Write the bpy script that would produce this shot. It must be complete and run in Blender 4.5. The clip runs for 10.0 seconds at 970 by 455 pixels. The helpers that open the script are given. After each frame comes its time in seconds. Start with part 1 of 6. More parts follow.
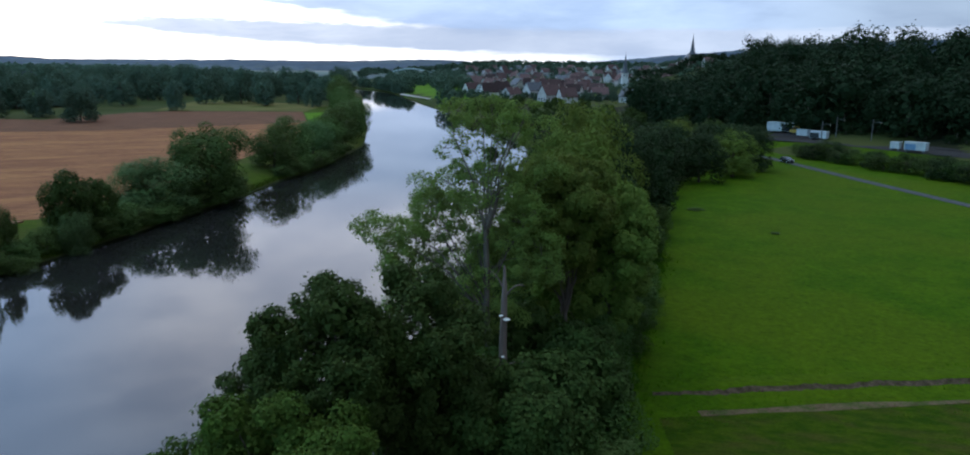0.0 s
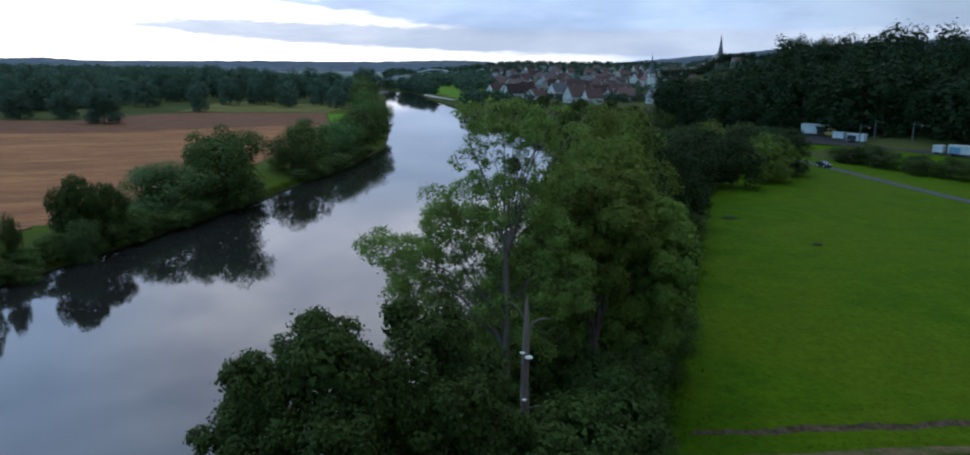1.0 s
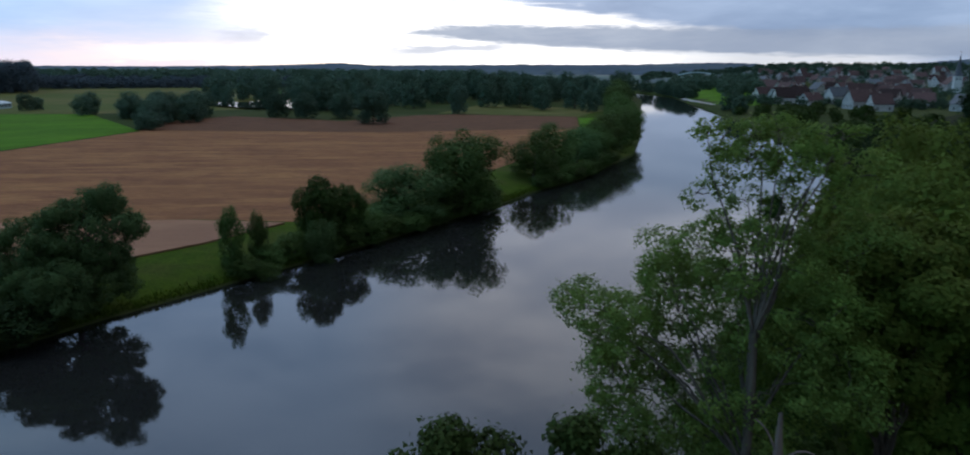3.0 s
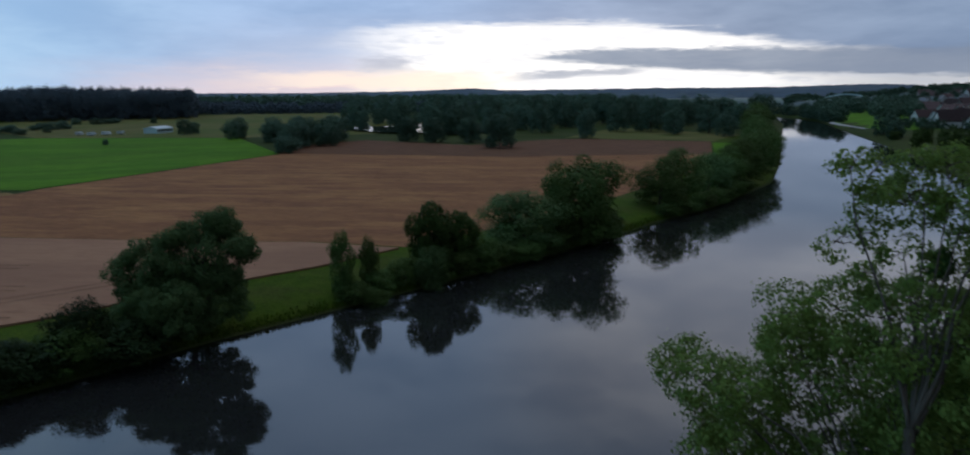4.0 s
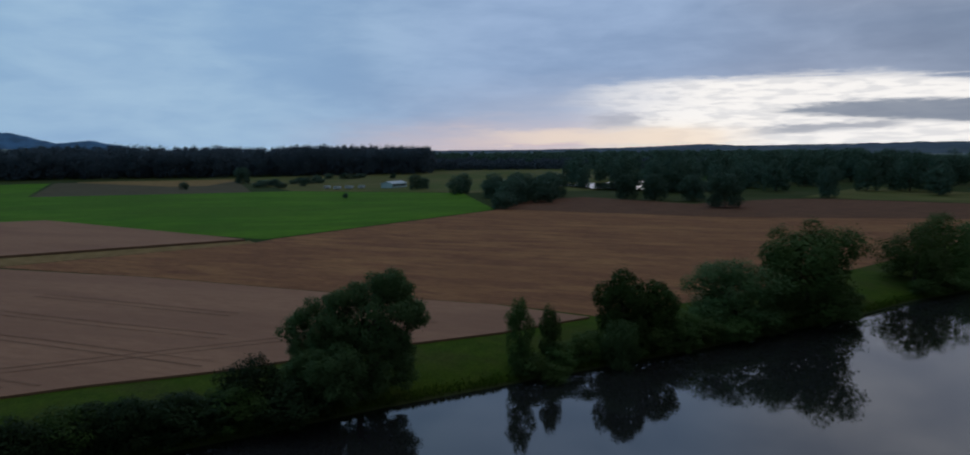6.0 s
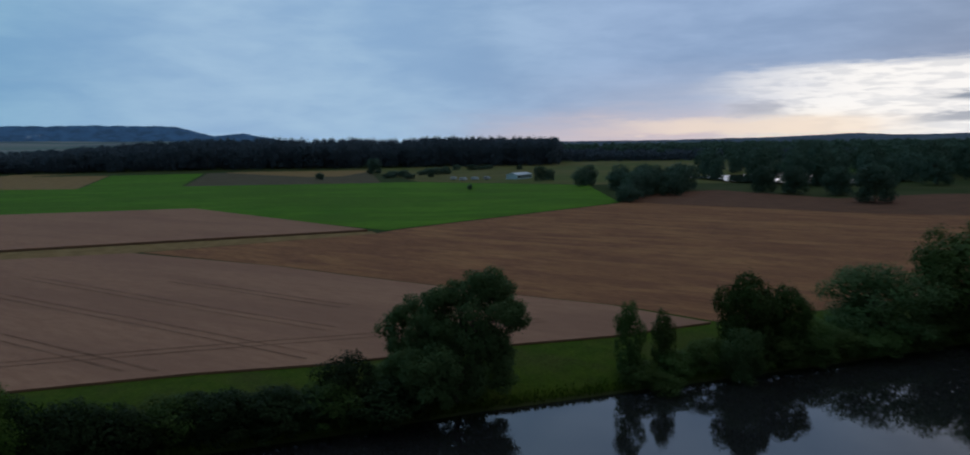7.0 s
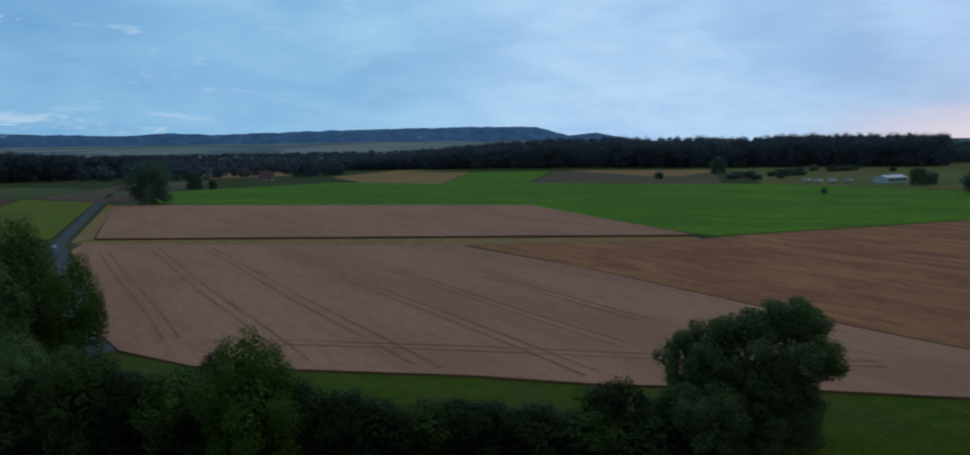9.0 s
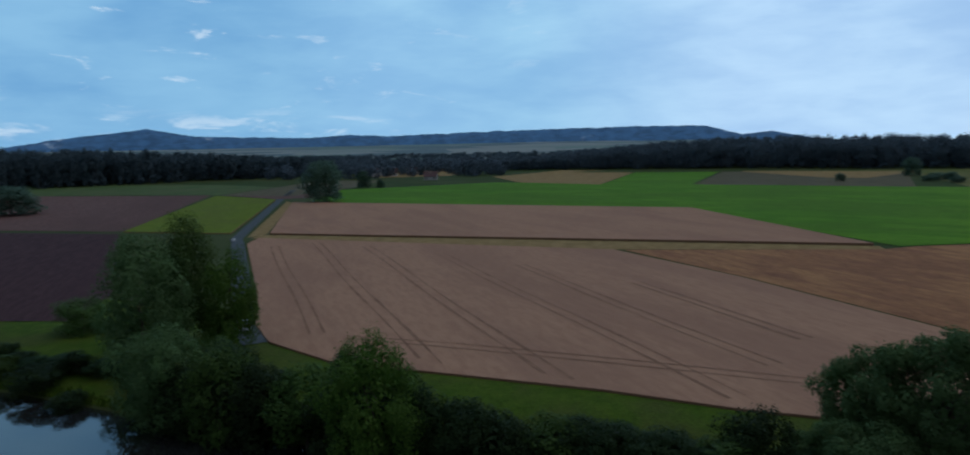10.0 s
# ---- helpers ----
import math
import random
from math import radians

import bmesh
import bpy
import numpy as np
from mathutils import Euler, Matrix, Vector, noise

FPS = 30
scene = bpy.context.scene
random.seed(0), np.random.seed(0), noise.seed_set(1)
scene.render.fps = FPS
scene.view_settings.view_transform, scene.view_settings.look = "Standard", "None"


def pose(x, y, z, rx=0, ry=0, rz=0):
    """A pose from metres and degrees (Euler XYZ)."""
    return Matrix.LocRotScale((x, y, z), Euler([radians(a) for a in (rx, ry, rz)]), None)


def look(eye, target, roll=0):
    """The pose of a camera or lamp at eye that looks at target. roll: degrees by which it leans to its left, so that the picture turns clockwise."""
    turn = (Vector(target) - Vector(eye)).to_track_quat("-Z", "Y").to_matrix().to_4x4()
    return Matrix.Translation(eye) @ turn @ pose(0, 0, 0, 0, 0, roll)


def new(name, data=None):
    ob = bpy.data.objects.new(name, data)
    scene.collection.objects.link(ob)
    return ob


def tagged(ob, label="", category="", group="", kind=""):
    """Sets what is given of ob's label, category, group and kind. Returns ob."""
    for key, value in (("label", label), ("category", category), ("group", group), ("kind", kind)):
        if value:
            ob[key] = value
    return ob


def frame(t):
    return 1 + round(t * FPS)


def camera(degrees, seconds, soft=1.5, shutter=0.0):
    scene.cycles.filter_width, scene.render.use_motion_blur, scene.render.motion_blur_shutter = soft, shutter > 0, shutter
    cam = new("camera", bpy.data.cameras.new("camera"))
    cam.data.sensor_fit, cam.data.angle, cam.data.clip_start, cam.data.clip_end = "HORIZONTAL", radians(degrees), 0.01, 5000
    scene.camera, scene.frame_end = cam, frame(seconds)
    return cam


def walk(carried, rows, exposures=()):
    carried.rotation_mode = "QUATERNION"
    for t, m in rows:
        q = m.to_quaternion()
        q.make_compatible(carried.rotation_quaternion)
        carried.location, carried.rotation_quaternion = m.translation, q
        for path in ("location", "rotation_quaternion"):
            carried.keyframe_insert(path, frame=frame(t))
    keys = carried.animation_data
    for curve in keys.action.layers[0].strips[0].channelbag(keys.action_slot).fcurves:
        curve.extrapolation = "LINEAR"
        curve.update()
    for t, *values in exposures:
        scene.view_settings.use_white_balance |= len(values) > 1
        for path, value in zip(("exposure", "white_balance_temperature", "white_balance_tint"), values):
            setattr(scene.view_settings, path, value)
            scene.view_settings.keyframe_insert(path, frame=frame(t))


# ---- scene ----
cam = camera(66.8, 10.0, soft=1.9, shutter=0.35)


PATH = [
    (0, (2.076, -3.144, 26.42), (1.856, -1.204, 25.99), 0.7),
    (0.5, (1.868, -0.373, 26.406), (1.645, 1.568, 25.976), 0.7),
    (1, (1.653, 2.409, 26.406), (1.368, 4.341, 25.977), 0.6),
    (1.5, (1.452, 5.176, 26.414), (1.008, 7.079, 25.985), 0.5),
    (2, (1.134, 7.884, 26.411), (0.52, 9.738, 25.981), 0.5),
    (2.5, (0.854, 10.492, 26.403), (0.085, 12.288, 25.973), 0.4),
    (4, (-0.241, 17.942, 26.27), (-1.458, 19.487, 25.907), -0.3),
    (4.5, (-0.719, 20.382, 26.244), (-2.072, 21.828, 25.966), -0.4),
    (5, (-1.366, 22.759, 26.239), (-2.818, 24.117, 26.024), -0.5),
    (6.5, (-4.087, 29.499, 26.501), (-5.823, 30.465, 26.273), -0.8),
    (7, (-5.381, 31.665, 26.558), (-7.195, 32.476, 26.328), -0.9),
    (7.5, (-6.865, 33.783, 26.596), (-8.746, 34.423, 26.369), -1.1),
    (8, (-8.477, 35.828, 26.625), (-10.426, 36.215, 26.4), -1.1),
    (8.5, (-10.114, 37.643, 26.653), (-12.096, 37.792, 26.43), -1.2),
    (9, (-11.929, 39.17, 26.679), (-13.916, 39.08, 26.461), -1.1),
    (9.5, (-13.839, 40.475, 26.683), (-15.805, 40.178, 26.468), -1.2),
    (10, (-15.73, 41.784, 26.682), (-17.649, 41.259, 26.473), -1.3),
]
walk(cam, [(t, look(eye, target, roll)) for t, eye, target, roll in PATH],
     exposures=[(0, 0.92), (1.5, 0.72), (2.5, 0.42), (4, -0.2), (5, -0.48), (6.5, -0.60), (7.5, -0.45), (8.5, -0.25), (10, -0.06)])

# ---- sky and light ----
GLOW_AZ = radians(32)          # the bright gap in the clouds, left of +y
world = bpy.data.worlds.new("evening_sky")
scene.world = world
world.use_nodes = True


class Nodes:
    """A small writer of node trees."""

    def __init__(self, tree):
        self.tree = tree
        tree.nodes.clear()

    def add(self, kind, inputs=(), **fields):
        n = self.tree.nodes.new(kind)
        for k, v in fields.items():
            setattr(n, k, v)
        for k, v in dict(inputs).items():
            self.put(n.inputs[k], v)
        return n

    def put(self, socket, v):
        if isinstance(v, bpy.types.NodeSocket):
            self.tree.links.new(v, socket)
        elif isinstance(v, bpy.types.Node):
            self.tree.links.new(v.outputs[0], socket)
        else:
            socket.default_value = v

    def math(self, op, a, b=0.0, c=0.0, clamp=False):
        return self.add("ShaderNodeMath", {0: a, 1: b, 2: c}, operation=op, use_clamp=clamp).outputs[0]

    def ramp(self, x, lo, hi, a=0.0, b=1.0, smooth=True):
        n = self.add("ShaderNodeMapRange", {"Value": x, "From Min": lo, "From Max": hi, "To Min": a, "To Max": b})
        n.interpolation_type = "SMOOTHSTEP" if smooth else "LINEAR"
        return n.outputs[0]

    def mix(self, f, a, b, blend="MIX"):
        n = self.add("ShaderNodeMix", data_type="RGBA", blend_type=blend)
        self.put(n.inputs[0], f), self.put(n.inputs[6], a), self.put(n.inputs[7], b)
        return n.outputs[2]

    def noise(self, vec, scale, detail=4.0, rough=0.55, distortion=0.0):
        return self.add("ShaderNodeTexNoise", {"Vector": vec, "Scale": scale, "Detail": detail, "Roughness": rough,
                                               "Distortion": distortion}).outputs[0]

    def mapping(self, vec, scale=(1, 1, 1), rot=(0, 0, 0), loc=(0, 0, 0)):
        return self.add("ShaderNodeMapping", {"Vector": vec, "Scale": scale, "Rotation": rot, "Location": loc}).outputs[0]


def c4(c):
    return (c[0], c[1], c[2], 1.0)


w = Nodes(world.node_tree)
coord = w.add("ShaderNodeTexCoord").outputs["Generated"]
sx, sy, sz = w.add("ShaderNodeSeparateXYZ", {0: coord}).outputs
azim = w.math("ARCTAN2", w.math("MULTIPLY", sx, -1.0), sy)            # left of +y is positive
elev = w.math("ARCSINE", sz)
sky = w.add("ShaderNodeTexSky", sky_type="NISHITA", sun_disc=False, sun_elevation=radians(4), sun_rotation=-GLOW_AZ,
            air_density=1.0, dust_density=1.5)
def pl(x, pts):
    """A bent line through points (x, y), level beyond its ends."""
    out = pts[0][1]
    for (xa, ya), (xb, yb) in zip(pts, pts[1:]):
        out = w.math("ADD", out, w.ramp(x, xa, xb, 0.0, yb - ya, False))
    return out


def between(x, a, b, c, d):
    return w.math("MULTIPLY", w.ramp(x, a, b), w.ramp(x, d, c))


def over(f, a, b, strength=1.0):
    return w.mix(w.math("MULTIPLY", f, strength) if strength != 1.0 else f, a, b)


A0, E0 = w.math("DEGREES", azim), w.math("DEGREES", elev)
# soft cloud cover, drawn out along the horizon
dome = w.add("ShaderNodeCombineXYZ", {0: azim, 1: w.math("MULTIPLY", elev, 2.4), 2: 0.0}).outputs[0]
n_big = w.noise(w.mapping(dome, (1, 1, 1), (0, 0, radians(10))), 2.6, 3.0, 0.5, 0.6)
n_mid = w.noise(w.mapping(dome, (1, 1.3, 1), (0, 0, radians(-14)), (3, 1, 0)), 6.5, 5.0, 0.55, 0.4)
n_fine = w.noise(w.mapping(dome, (1, 1.7, 1), (0, 0, radians(5)), (8, 5, 0)), 19.0, 5.0, 0.6, 0.3)
cloud = w.math("ADD", w.math("MULTIPLY", n_big, 0.58), w.math("ADD", w.math("MULTIPLY", n_mid, 0.30), w.math("MULTIPLY", n_fine, 0.12)))
lump = w.ramp(cloud, 0.36, 0.64)
slate = w.mix(lump, c4((0.215, 0.310, 0.485)), c4((0.355, 0.470, 0.670)))
grey = w.mix(lump, c4((0.31, 0.475, 0.765)), c4((0.485, 0.675, 1.0)))
pale = w.mix(lump, c4((0.37, 0.60, 0.92)), c4((0.54, 0.79, 1.06)))
blue = w.mix(w.ramp(cloud, 0.34, 0.66), c4((0.25, 0.51, 0.82)), c4((0.37, 0.67, 0.93)))
deep = w.mix(w.ramp(cloud, 0.34, 0.66), c4((0.165, 0.405, 0.715)), c4((0.27, 0.55, 0.83)))
cover = w.mix(w.ramp(A0, 16, 46), slate, grey)
cover = w.mix(w.ramp(A0, 52, 76), cover, pale)
cover = w.mix(w.ramp(A0, 84, 104), cover, blue)
cover = w.mix(w.ramp(A0, 112, 124), cover, deep)
cover = w.mix(w.ramp(A0, -4, -26), cover, w.mix(lump, c4((0.145, 0.20, 0.30)), c4((0.235, 0.31, 0.42))))
clear = w.mix(1.0, sky.outputs[0], c4((0.10, 0.10, 0.10)), "MULTIPLY")
cover = w.mix(0.02, cover, clear)
# thinner, paler cloud higher up over the valley
thin = w.math("MULTIPLY", between(E0, 8.0, 13, 20, 32), between(A0, -26, -4, 26, 42))
cover = over(thin, cover, w.mix(lump, c4((0.54, 0.60, 0.76)), c4((0.92, 0.95, 1.06))), 0.9)
# torn edges: bearings and heights shifted by noise
rag = w.noise(w.mapping(coord, (3.0, 3.0, 34.0)), 3.0, 6.0, 0.62, 0.5)
rag_b = w.noise(w.mapping(coord, (9, 9, 60), (0, 0, 0), (4, 2, 1)), 3.0, 5.0, 0.6, 0.3)
E = w.math("ADD", E0, w.math("ADD", w.math("MULTIPLY", w.math("SUBTRACT", rag, 0.5), 1.2), w.math("MULTIPLY", w.math("SUBTRACT", rag_b, 0.5), 0.9)))
A = w.math("ADD", A0, w.math("MULTIPLY", w.math("SUBTRACT", n_mid, 0.5), 9.0))
# a wide pinkish veil beside and above the gap
veil = w.math("MULTIPLY", between(A, 18, 40, 47, 68), w.ramp(E, 6.5, 1.5))
cover = over(veil, cover, c4((0.84, 0.87, 1.02)), 0.62)
blush = w.math("MULTIPLY", between(A, 40, 50, 56, 74), w.ramp(E, 3.2, 0.2))
cover = over(blush, cover, c4((0.98, 0.78, 0.78)), 0.7)
# the bright gap under the cloud deck
top = pl(A, [(6, 2.3), (12, 2.8), (16, 3.2), (20, 3.9), (24, 4.6), (30, 5.1), (38, 5.1), (47, 4.8), (56, 3.6)])
below = w.ramp(w.math("SUBTRACT", top, E), -0.35, 0.45)
gap = w.math("MULTIPLY", below, between(A, -9, 4, 39, 51))
white = w.mix(w.ramp(A, 8, 22), c4((0.64, 0.66, 0.71)), c4((1.42, 1.38, 1.35)))
white = w.mix(w.math("MULTIPLY", w.ramp(A, 34, 44), w.ramp(E, 2.6, 0.6)), white, c4((1.50, 1.30, 1.04)))
white = w.mix(w.ramp(rag_b, 0.38, 0.56), w.mix(0.35, white, c4((0.60, 0.65, 0.76))), white)
total = w.mix(gap, cover, white)
low_glow = w.math("MULTIPLY", between(E, 0.1, 0.5, 1.0, 1.9), between(A, 34, 42, 50, 60))
total = over(low_glow, total, c4((1.30, 1.08, 0.90)), 0.75)
# long grey streak through the gap, a short one below, a few dark shreds
s_top = pl(A0, [(8, 2.8), (15, 2.95), (22, 3.15), (30, 3.15), (34, 2.75), (36.5, 2.4)])
s_low = pl(A0, [(-8, 0.65), (4, 0.85), (14, 1.1), (24, 1.5), (30, 2.0), (34, 2.35), (36.5, 2.45)])
Es = w.math("ADD", E0, w.math("MULTIPLY", w.math("SUBTRACT", rag_b, 0.5), 0.8))
streak = w.math("MULTIPLY", w.math("MULTIPLY", w.ramp(w.math("SUBTRACT", Es, s_low), -0.15, 0.25), w.ramp(w.math("SUBTRACT", s_top, Es), -0.15, 0.3)), w.ramp(A0, 37, 33))
total = over(streak, total, w.mix(lump, c4((0.24, 0.30, 0.42)), c4((0.36, 0.42, 0.53))), 0.9)
second = w.math("MULTIPLY", w.ramp(w.math("ABSOLUTE", w.math("SUBTRACT", Es, pl(A0, [(26, 1.55), (33, 1.25), (38, 0.85)]))), 0.42, 0.12), between(A0, 25, 28, 33, 38))
total = over(second, total, c4((0.46, 0.50, 0.60)), 0.8)
shred = w.math("MULTIPLY", w.ramp(w.math("ABSOLUTE", w.math("SUBTRACT", Es, 2.1)), 0.8, 0.1), between(A, 42.5, 44.5, 46, 49))
total = over(shred, total, c4((0.52, 0.55, 0.66)), 0.6)
# small bright puffs low over the far ridge and a few higher up
puff = w.noise(w.mapping(dome, (1, 1.6, 1), (0, 0, radians(-12)), (9, 4, 0)), 13.0, 5.0, 0.6, 0.5)
puff_a = w.math("MULTIPLY", w.ramp(puff, 0.50, 0.66), w.math("MULTIPLY", between(E0, 0.6, 1.3, 2.2, 3.6), w.ramp(A0, 108, 118)))
puff_b = w.math("MULTIPLY", w.ramp(puff, 0.60, 0.72), w.math("MULTIPLY", between(E0, 2.5, 4.0, 11, 14), w.ramp(A0, 92, 122)))
total = over(w.math("MAXIMUM", puff_a, puff_b), total, c4((0.66, 0.82, 0.98)), 0.62)
back = w.add("ShaderNodeBackground", {"Color": total, "Strength": 1.0})
w.add("ShaderNodeOutputWorld", {0: back})

sun = new("sun", bpy.data.lights.new("sun", "SUN"))
sun.data.energy, sun.data.angle, sun.data.color = 0.35, radians(40), (1.0, 0.97, 0.93)
sun.matrix_world = pose(0, 0, 200, 22, 0, math.degrees(GLOW_AZ) + 180)


# ---- materials ----
def surface(name, c1, c2, scale, rough=0.9, bump=0.0, bump_scale=None, stretch=(1, 1, 1), turn=0.0, c3=None, scale3=0.02,
            detail=5.0, metal=0.0, per_object=0.0, sheen=None, mottle=0.0):
    """Two colours by fine noise, a third by broad noise, and a fine relief."""
    m = bpy.data.materials.new(name)
    m.use_nodes = True
    n = Nodes(m.node_tree)
    tc = n.add("ShaderNodeTexCoord").outputs["Object"]
    vec = n.mapping(n.mapping(tc, (1, 1, 1), (0, 0, turn)), stretch)
    f = n.noise(vec, scale, detail, 0.6)
    col = n.mix(n.ramp(f, 0.32, 0.68), c4(c1), c4(c2))
    if c3:
        g = n.noise(n.mapping(vec, (1, 1, 1), (0, 0, 0), (7, 3, 1)), scale3, 4.0, 0.6, 0.5)
        col = n.mix(n.ramp(g, 0.40, 0.64, 0.0, 0.65), col, c4(c3))
    if mottle:                                           # tufts and bare specks, half a metre across
        k = n.noise(n.mapping(vec, (1, 1, 1), (0, 0, 0.6), (2, 9, 4)), scale * 6, 6.0, 0.75)
        col = n.mix(1.0, col, n.add("ShaderNodeCombineColor", {q: n.ramp(k, 0.30, 0.70, 1 - mottle, 1 + mottle, False) for q in range(3)}).outputs[0], "MULTIPLY")
    if per_object:
        r = n.add("ShaderNodeObjectInfo").outputs["Random"]
        hsv = n.add("ShaderNodeHueSaturation", {"Color": col, "Value": n.ramp(r, 0, 1, 1 - per_object, 1 + per_object, False)})
        col = hsv.outputs[0]
    p = n.add("ShaderNodeBsdfPrincipled", {"Base Color": col, "Roughness": rough, "Metallic": metal,
                                           "Specular IOR Level": (0.04 if rough > 0.93 else 0.5) if sheen is None else sheen})
    if bump:
        b = n.add("ShaderNodeBump", {"Height": n.noise(vec, bump_scale or scale * 3, 4.0), "Strength": bump, "Distance": 0.1})
        n.put(p.inputs["Normal"], b.outputs[0])
    n.add("ShaderNodeOutputMaterial", {0: p})
    return m


def leaf_mat(name, c1, c2, c3, through_light=0.25):
    """Leaves: each leaf has its own shade between three greens; light comes through."""
    m = bpy.data.materials.new(name)
    m.use_nodes = True
    n = Nodes(m.node_tree)
    r = n.add("ShaderNodeNewGeometry").outputs["Random Per Island"]
    o = n.add("ShaderNodeObjectInfo").outputs["Random"]
    tc = n.add("ShaderNodeTexCoord").outputs["Object"]
    patch = n.noise(tc, 0.45, 3.0)
    col = n.mix(n.ramp(r, 0, 1, 0.15, 0.85, False), c4(c1), c4(c2))
    col = n.mix(n.ramp(patch, 0.45, 0.7), col, c4(c3))
    col = n.add("ShaderNodeHueSaturation", {"Color": col, "Hue": n.ramp(o, 0, 1, 0.485, 0.515, False),
                                            "Value": n.ramp(o, 0, 1, 0.8, 1.25, False)}).outputs[0]
    p = n.add("ShaderNodeBsdfPrincipled", {"Base Color": col, "Roughness": 0.7, "Specular IOR Level": 0.07})
    t = n.add("ShaderNodeBsdfTranslucent", {"Color": col})
    mixed = n.add("ShaderNodeMixShader", {0: through_light, 1: p, 2: t})
    n.add("ShaderNodeOutputMaterial", {0: mixed})
    return m


TRAM = radians(34.3)
M_GRASS = surface("meadow_grass", (0.0307, 0.0740, 0.0013), (0.0486, 0.0960, 0.0020), 0.30, 0.95, 0.5, 2.5, c3=(0.0589, 0.0900, 0.0030), scale3=0.045, mottle=0.38)
M_LAND = surface("rough_land", (0.040, 0.050, 0.014), (0.062, 0.068, 0.022), 0.03, 0.95, 0.0, c3=(0.026, 0.046, 0.009), scale3=0.008)
M_BANK = surface("bank_turf", (0.036, 0.064, 0.005), (0.058, 0.084, 0.008), 0.5, 0.95, 0.4, 2.5, c3=(0.058, 0.060, 0.014), scale3=0.12, mottle=0.40)
M_WHEAT = surface("ripe_crop", (0.298, 0.150, 0.090), (0.353, 0.183, 0.109), 0.9, 0.95, 0.2, 4.0, (0.30, 1.3, 1), -TRAM, c3=(0.253, 0.127, 0.080), scale3=0.05, mottle=0.10)
M_STUBBLE = surface("stubble_soil", (0.1962, 0.0829, 0.0442), (0.3361, 0.1555, 0.0658), 0.20, 0.95, 0.5, 9.0, (0.32, 1.3, 1), -TRAM, c3=(0.2259, 0.0974, 0.0473), scale3=0.06, detail=10.0, mottle=0.34)
M_SOIL = surface("ploughed_soil", (0.045, 0.020, 0.020), (0.066, 0.031, 0.030), 0.8, 0.95, 0.5, 3.0, (0.2, 1.2, 1), radians(-35), mottle=0.30)
M_FALLOW = surface("fallow_soil", (0.105, 0.052, 0.042), (0.145, 0.076, 0.060), 0.6, 0.95, 0.4, 3.0, (0.2, 1.2, 1), radians(-35), c3=(0.09, 0.045, 0.036), mottle=0.25)
M_GREEN = surface("green_crop", (0.0560, 0.1414, 0.0060), (0.0918, 0.1961, 0.0110), 0.12, 0.95, 0.3, 2.0, (1, 0.4, 1), radians(20), c3=(0.0627, 0.1277, 0.0088), scale3=0.03, mottle=0.25)
M_YELLOW = surface("flowering_crop", (0.085, 0.115, 0.008), (0.125, 0.150, 0.014), 0.4, 0.95, 0.3, 3.0, c3=(0.100, 0.110, 0.016), scale3=0.06, mottle=0.25)
M_PASTURE = surface("dull_pasture", (0.050, 0.078, 0.022), (0.078, 0.104, 0.034), 0.08, 0.95, 0.2, 2.0, c3=(0.088, 0.088, 0.034), scale3=0.02)
M_ROUGH = surface("rough_grass", (0.0192, 0.0456, 0.0015), (0.0432, 0.0684, 0.0030), 0.7, 0.95, 0.8, 3.0, (1, 2.2, 1), radians(8), c3=(0.0600, 0.0513, 0.0120), scale3=0.16, mottle=0.45)
M_TAN = surface("dry_grass", (0.200, 0.120, 0.045), (0.275, 0.170, 0.070), 0.3, 0.95, 0.3, 3.0)
M_PALE = surface("pale_meadow", (0.100, 0.095, 0.028), (0.150, 0.125, 0.045), 0.05, 0.95, 0.0, c3=(0.07, 0.10, 0.02), scale3=0.012)
M_RUT = surface("wheel_rut", (0.190, 0.096, 0.058), (0.255, 0.130, 0.078), 0.4, 0.95)
M_EDGE = surface("crop_stems", (0.230, 0.118, 0.068), (0.290, 0.155, 0.090), 3.0, 0.95, 0.0, stretch=(3, 3, 0.5))
M_DIRT = surface("bare_earth", (0.085, 0.062, 0.030), (0.150, 0.105, 0.060), 0.8, 0.95, 0.5, c3=(0.035, 0.07, 0.01), scale3=0.5, mottle=0.40)
M_ASPHALT = surface("track_asphalt", (0.055, 0.060, 0.060), (0.085, 0.090, 0.090), 0.9, 0.9, 0.3, sheen=0.04)
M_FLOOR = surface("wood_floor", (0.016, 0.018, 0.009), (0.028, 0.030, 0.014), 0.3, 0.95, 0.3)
M_DUSK = surface("dark_stubble", (0.120, 0.056, 0.034), (0.172, 0.084, 0.046), 0.30, 0.95, 0.4, 2.0, (0.40, 1.3, 1), radians(-40), detail=9.0, mottle=0.30)
M_EARTH = surface("dark_earth", (0.045, 0.034, 0.018), (0.105, 0.074, 0.046), 1.6, 0.95, 0.8, mottle=0.4)
M_OLIVE = surface("olive_stubble", (0.082, 0.066, 0.036), (0.118, 0.092, 0.052), 0.3, 0.95, 0.3, 2.0, (0.3, 1.2, 1), radians(-35))
M_BALLAST = surface("rail_ballast", (0.030, 0.028, 0.027), (0.056, 0.052, 0.050), 1.5, 0.95, 0.6)
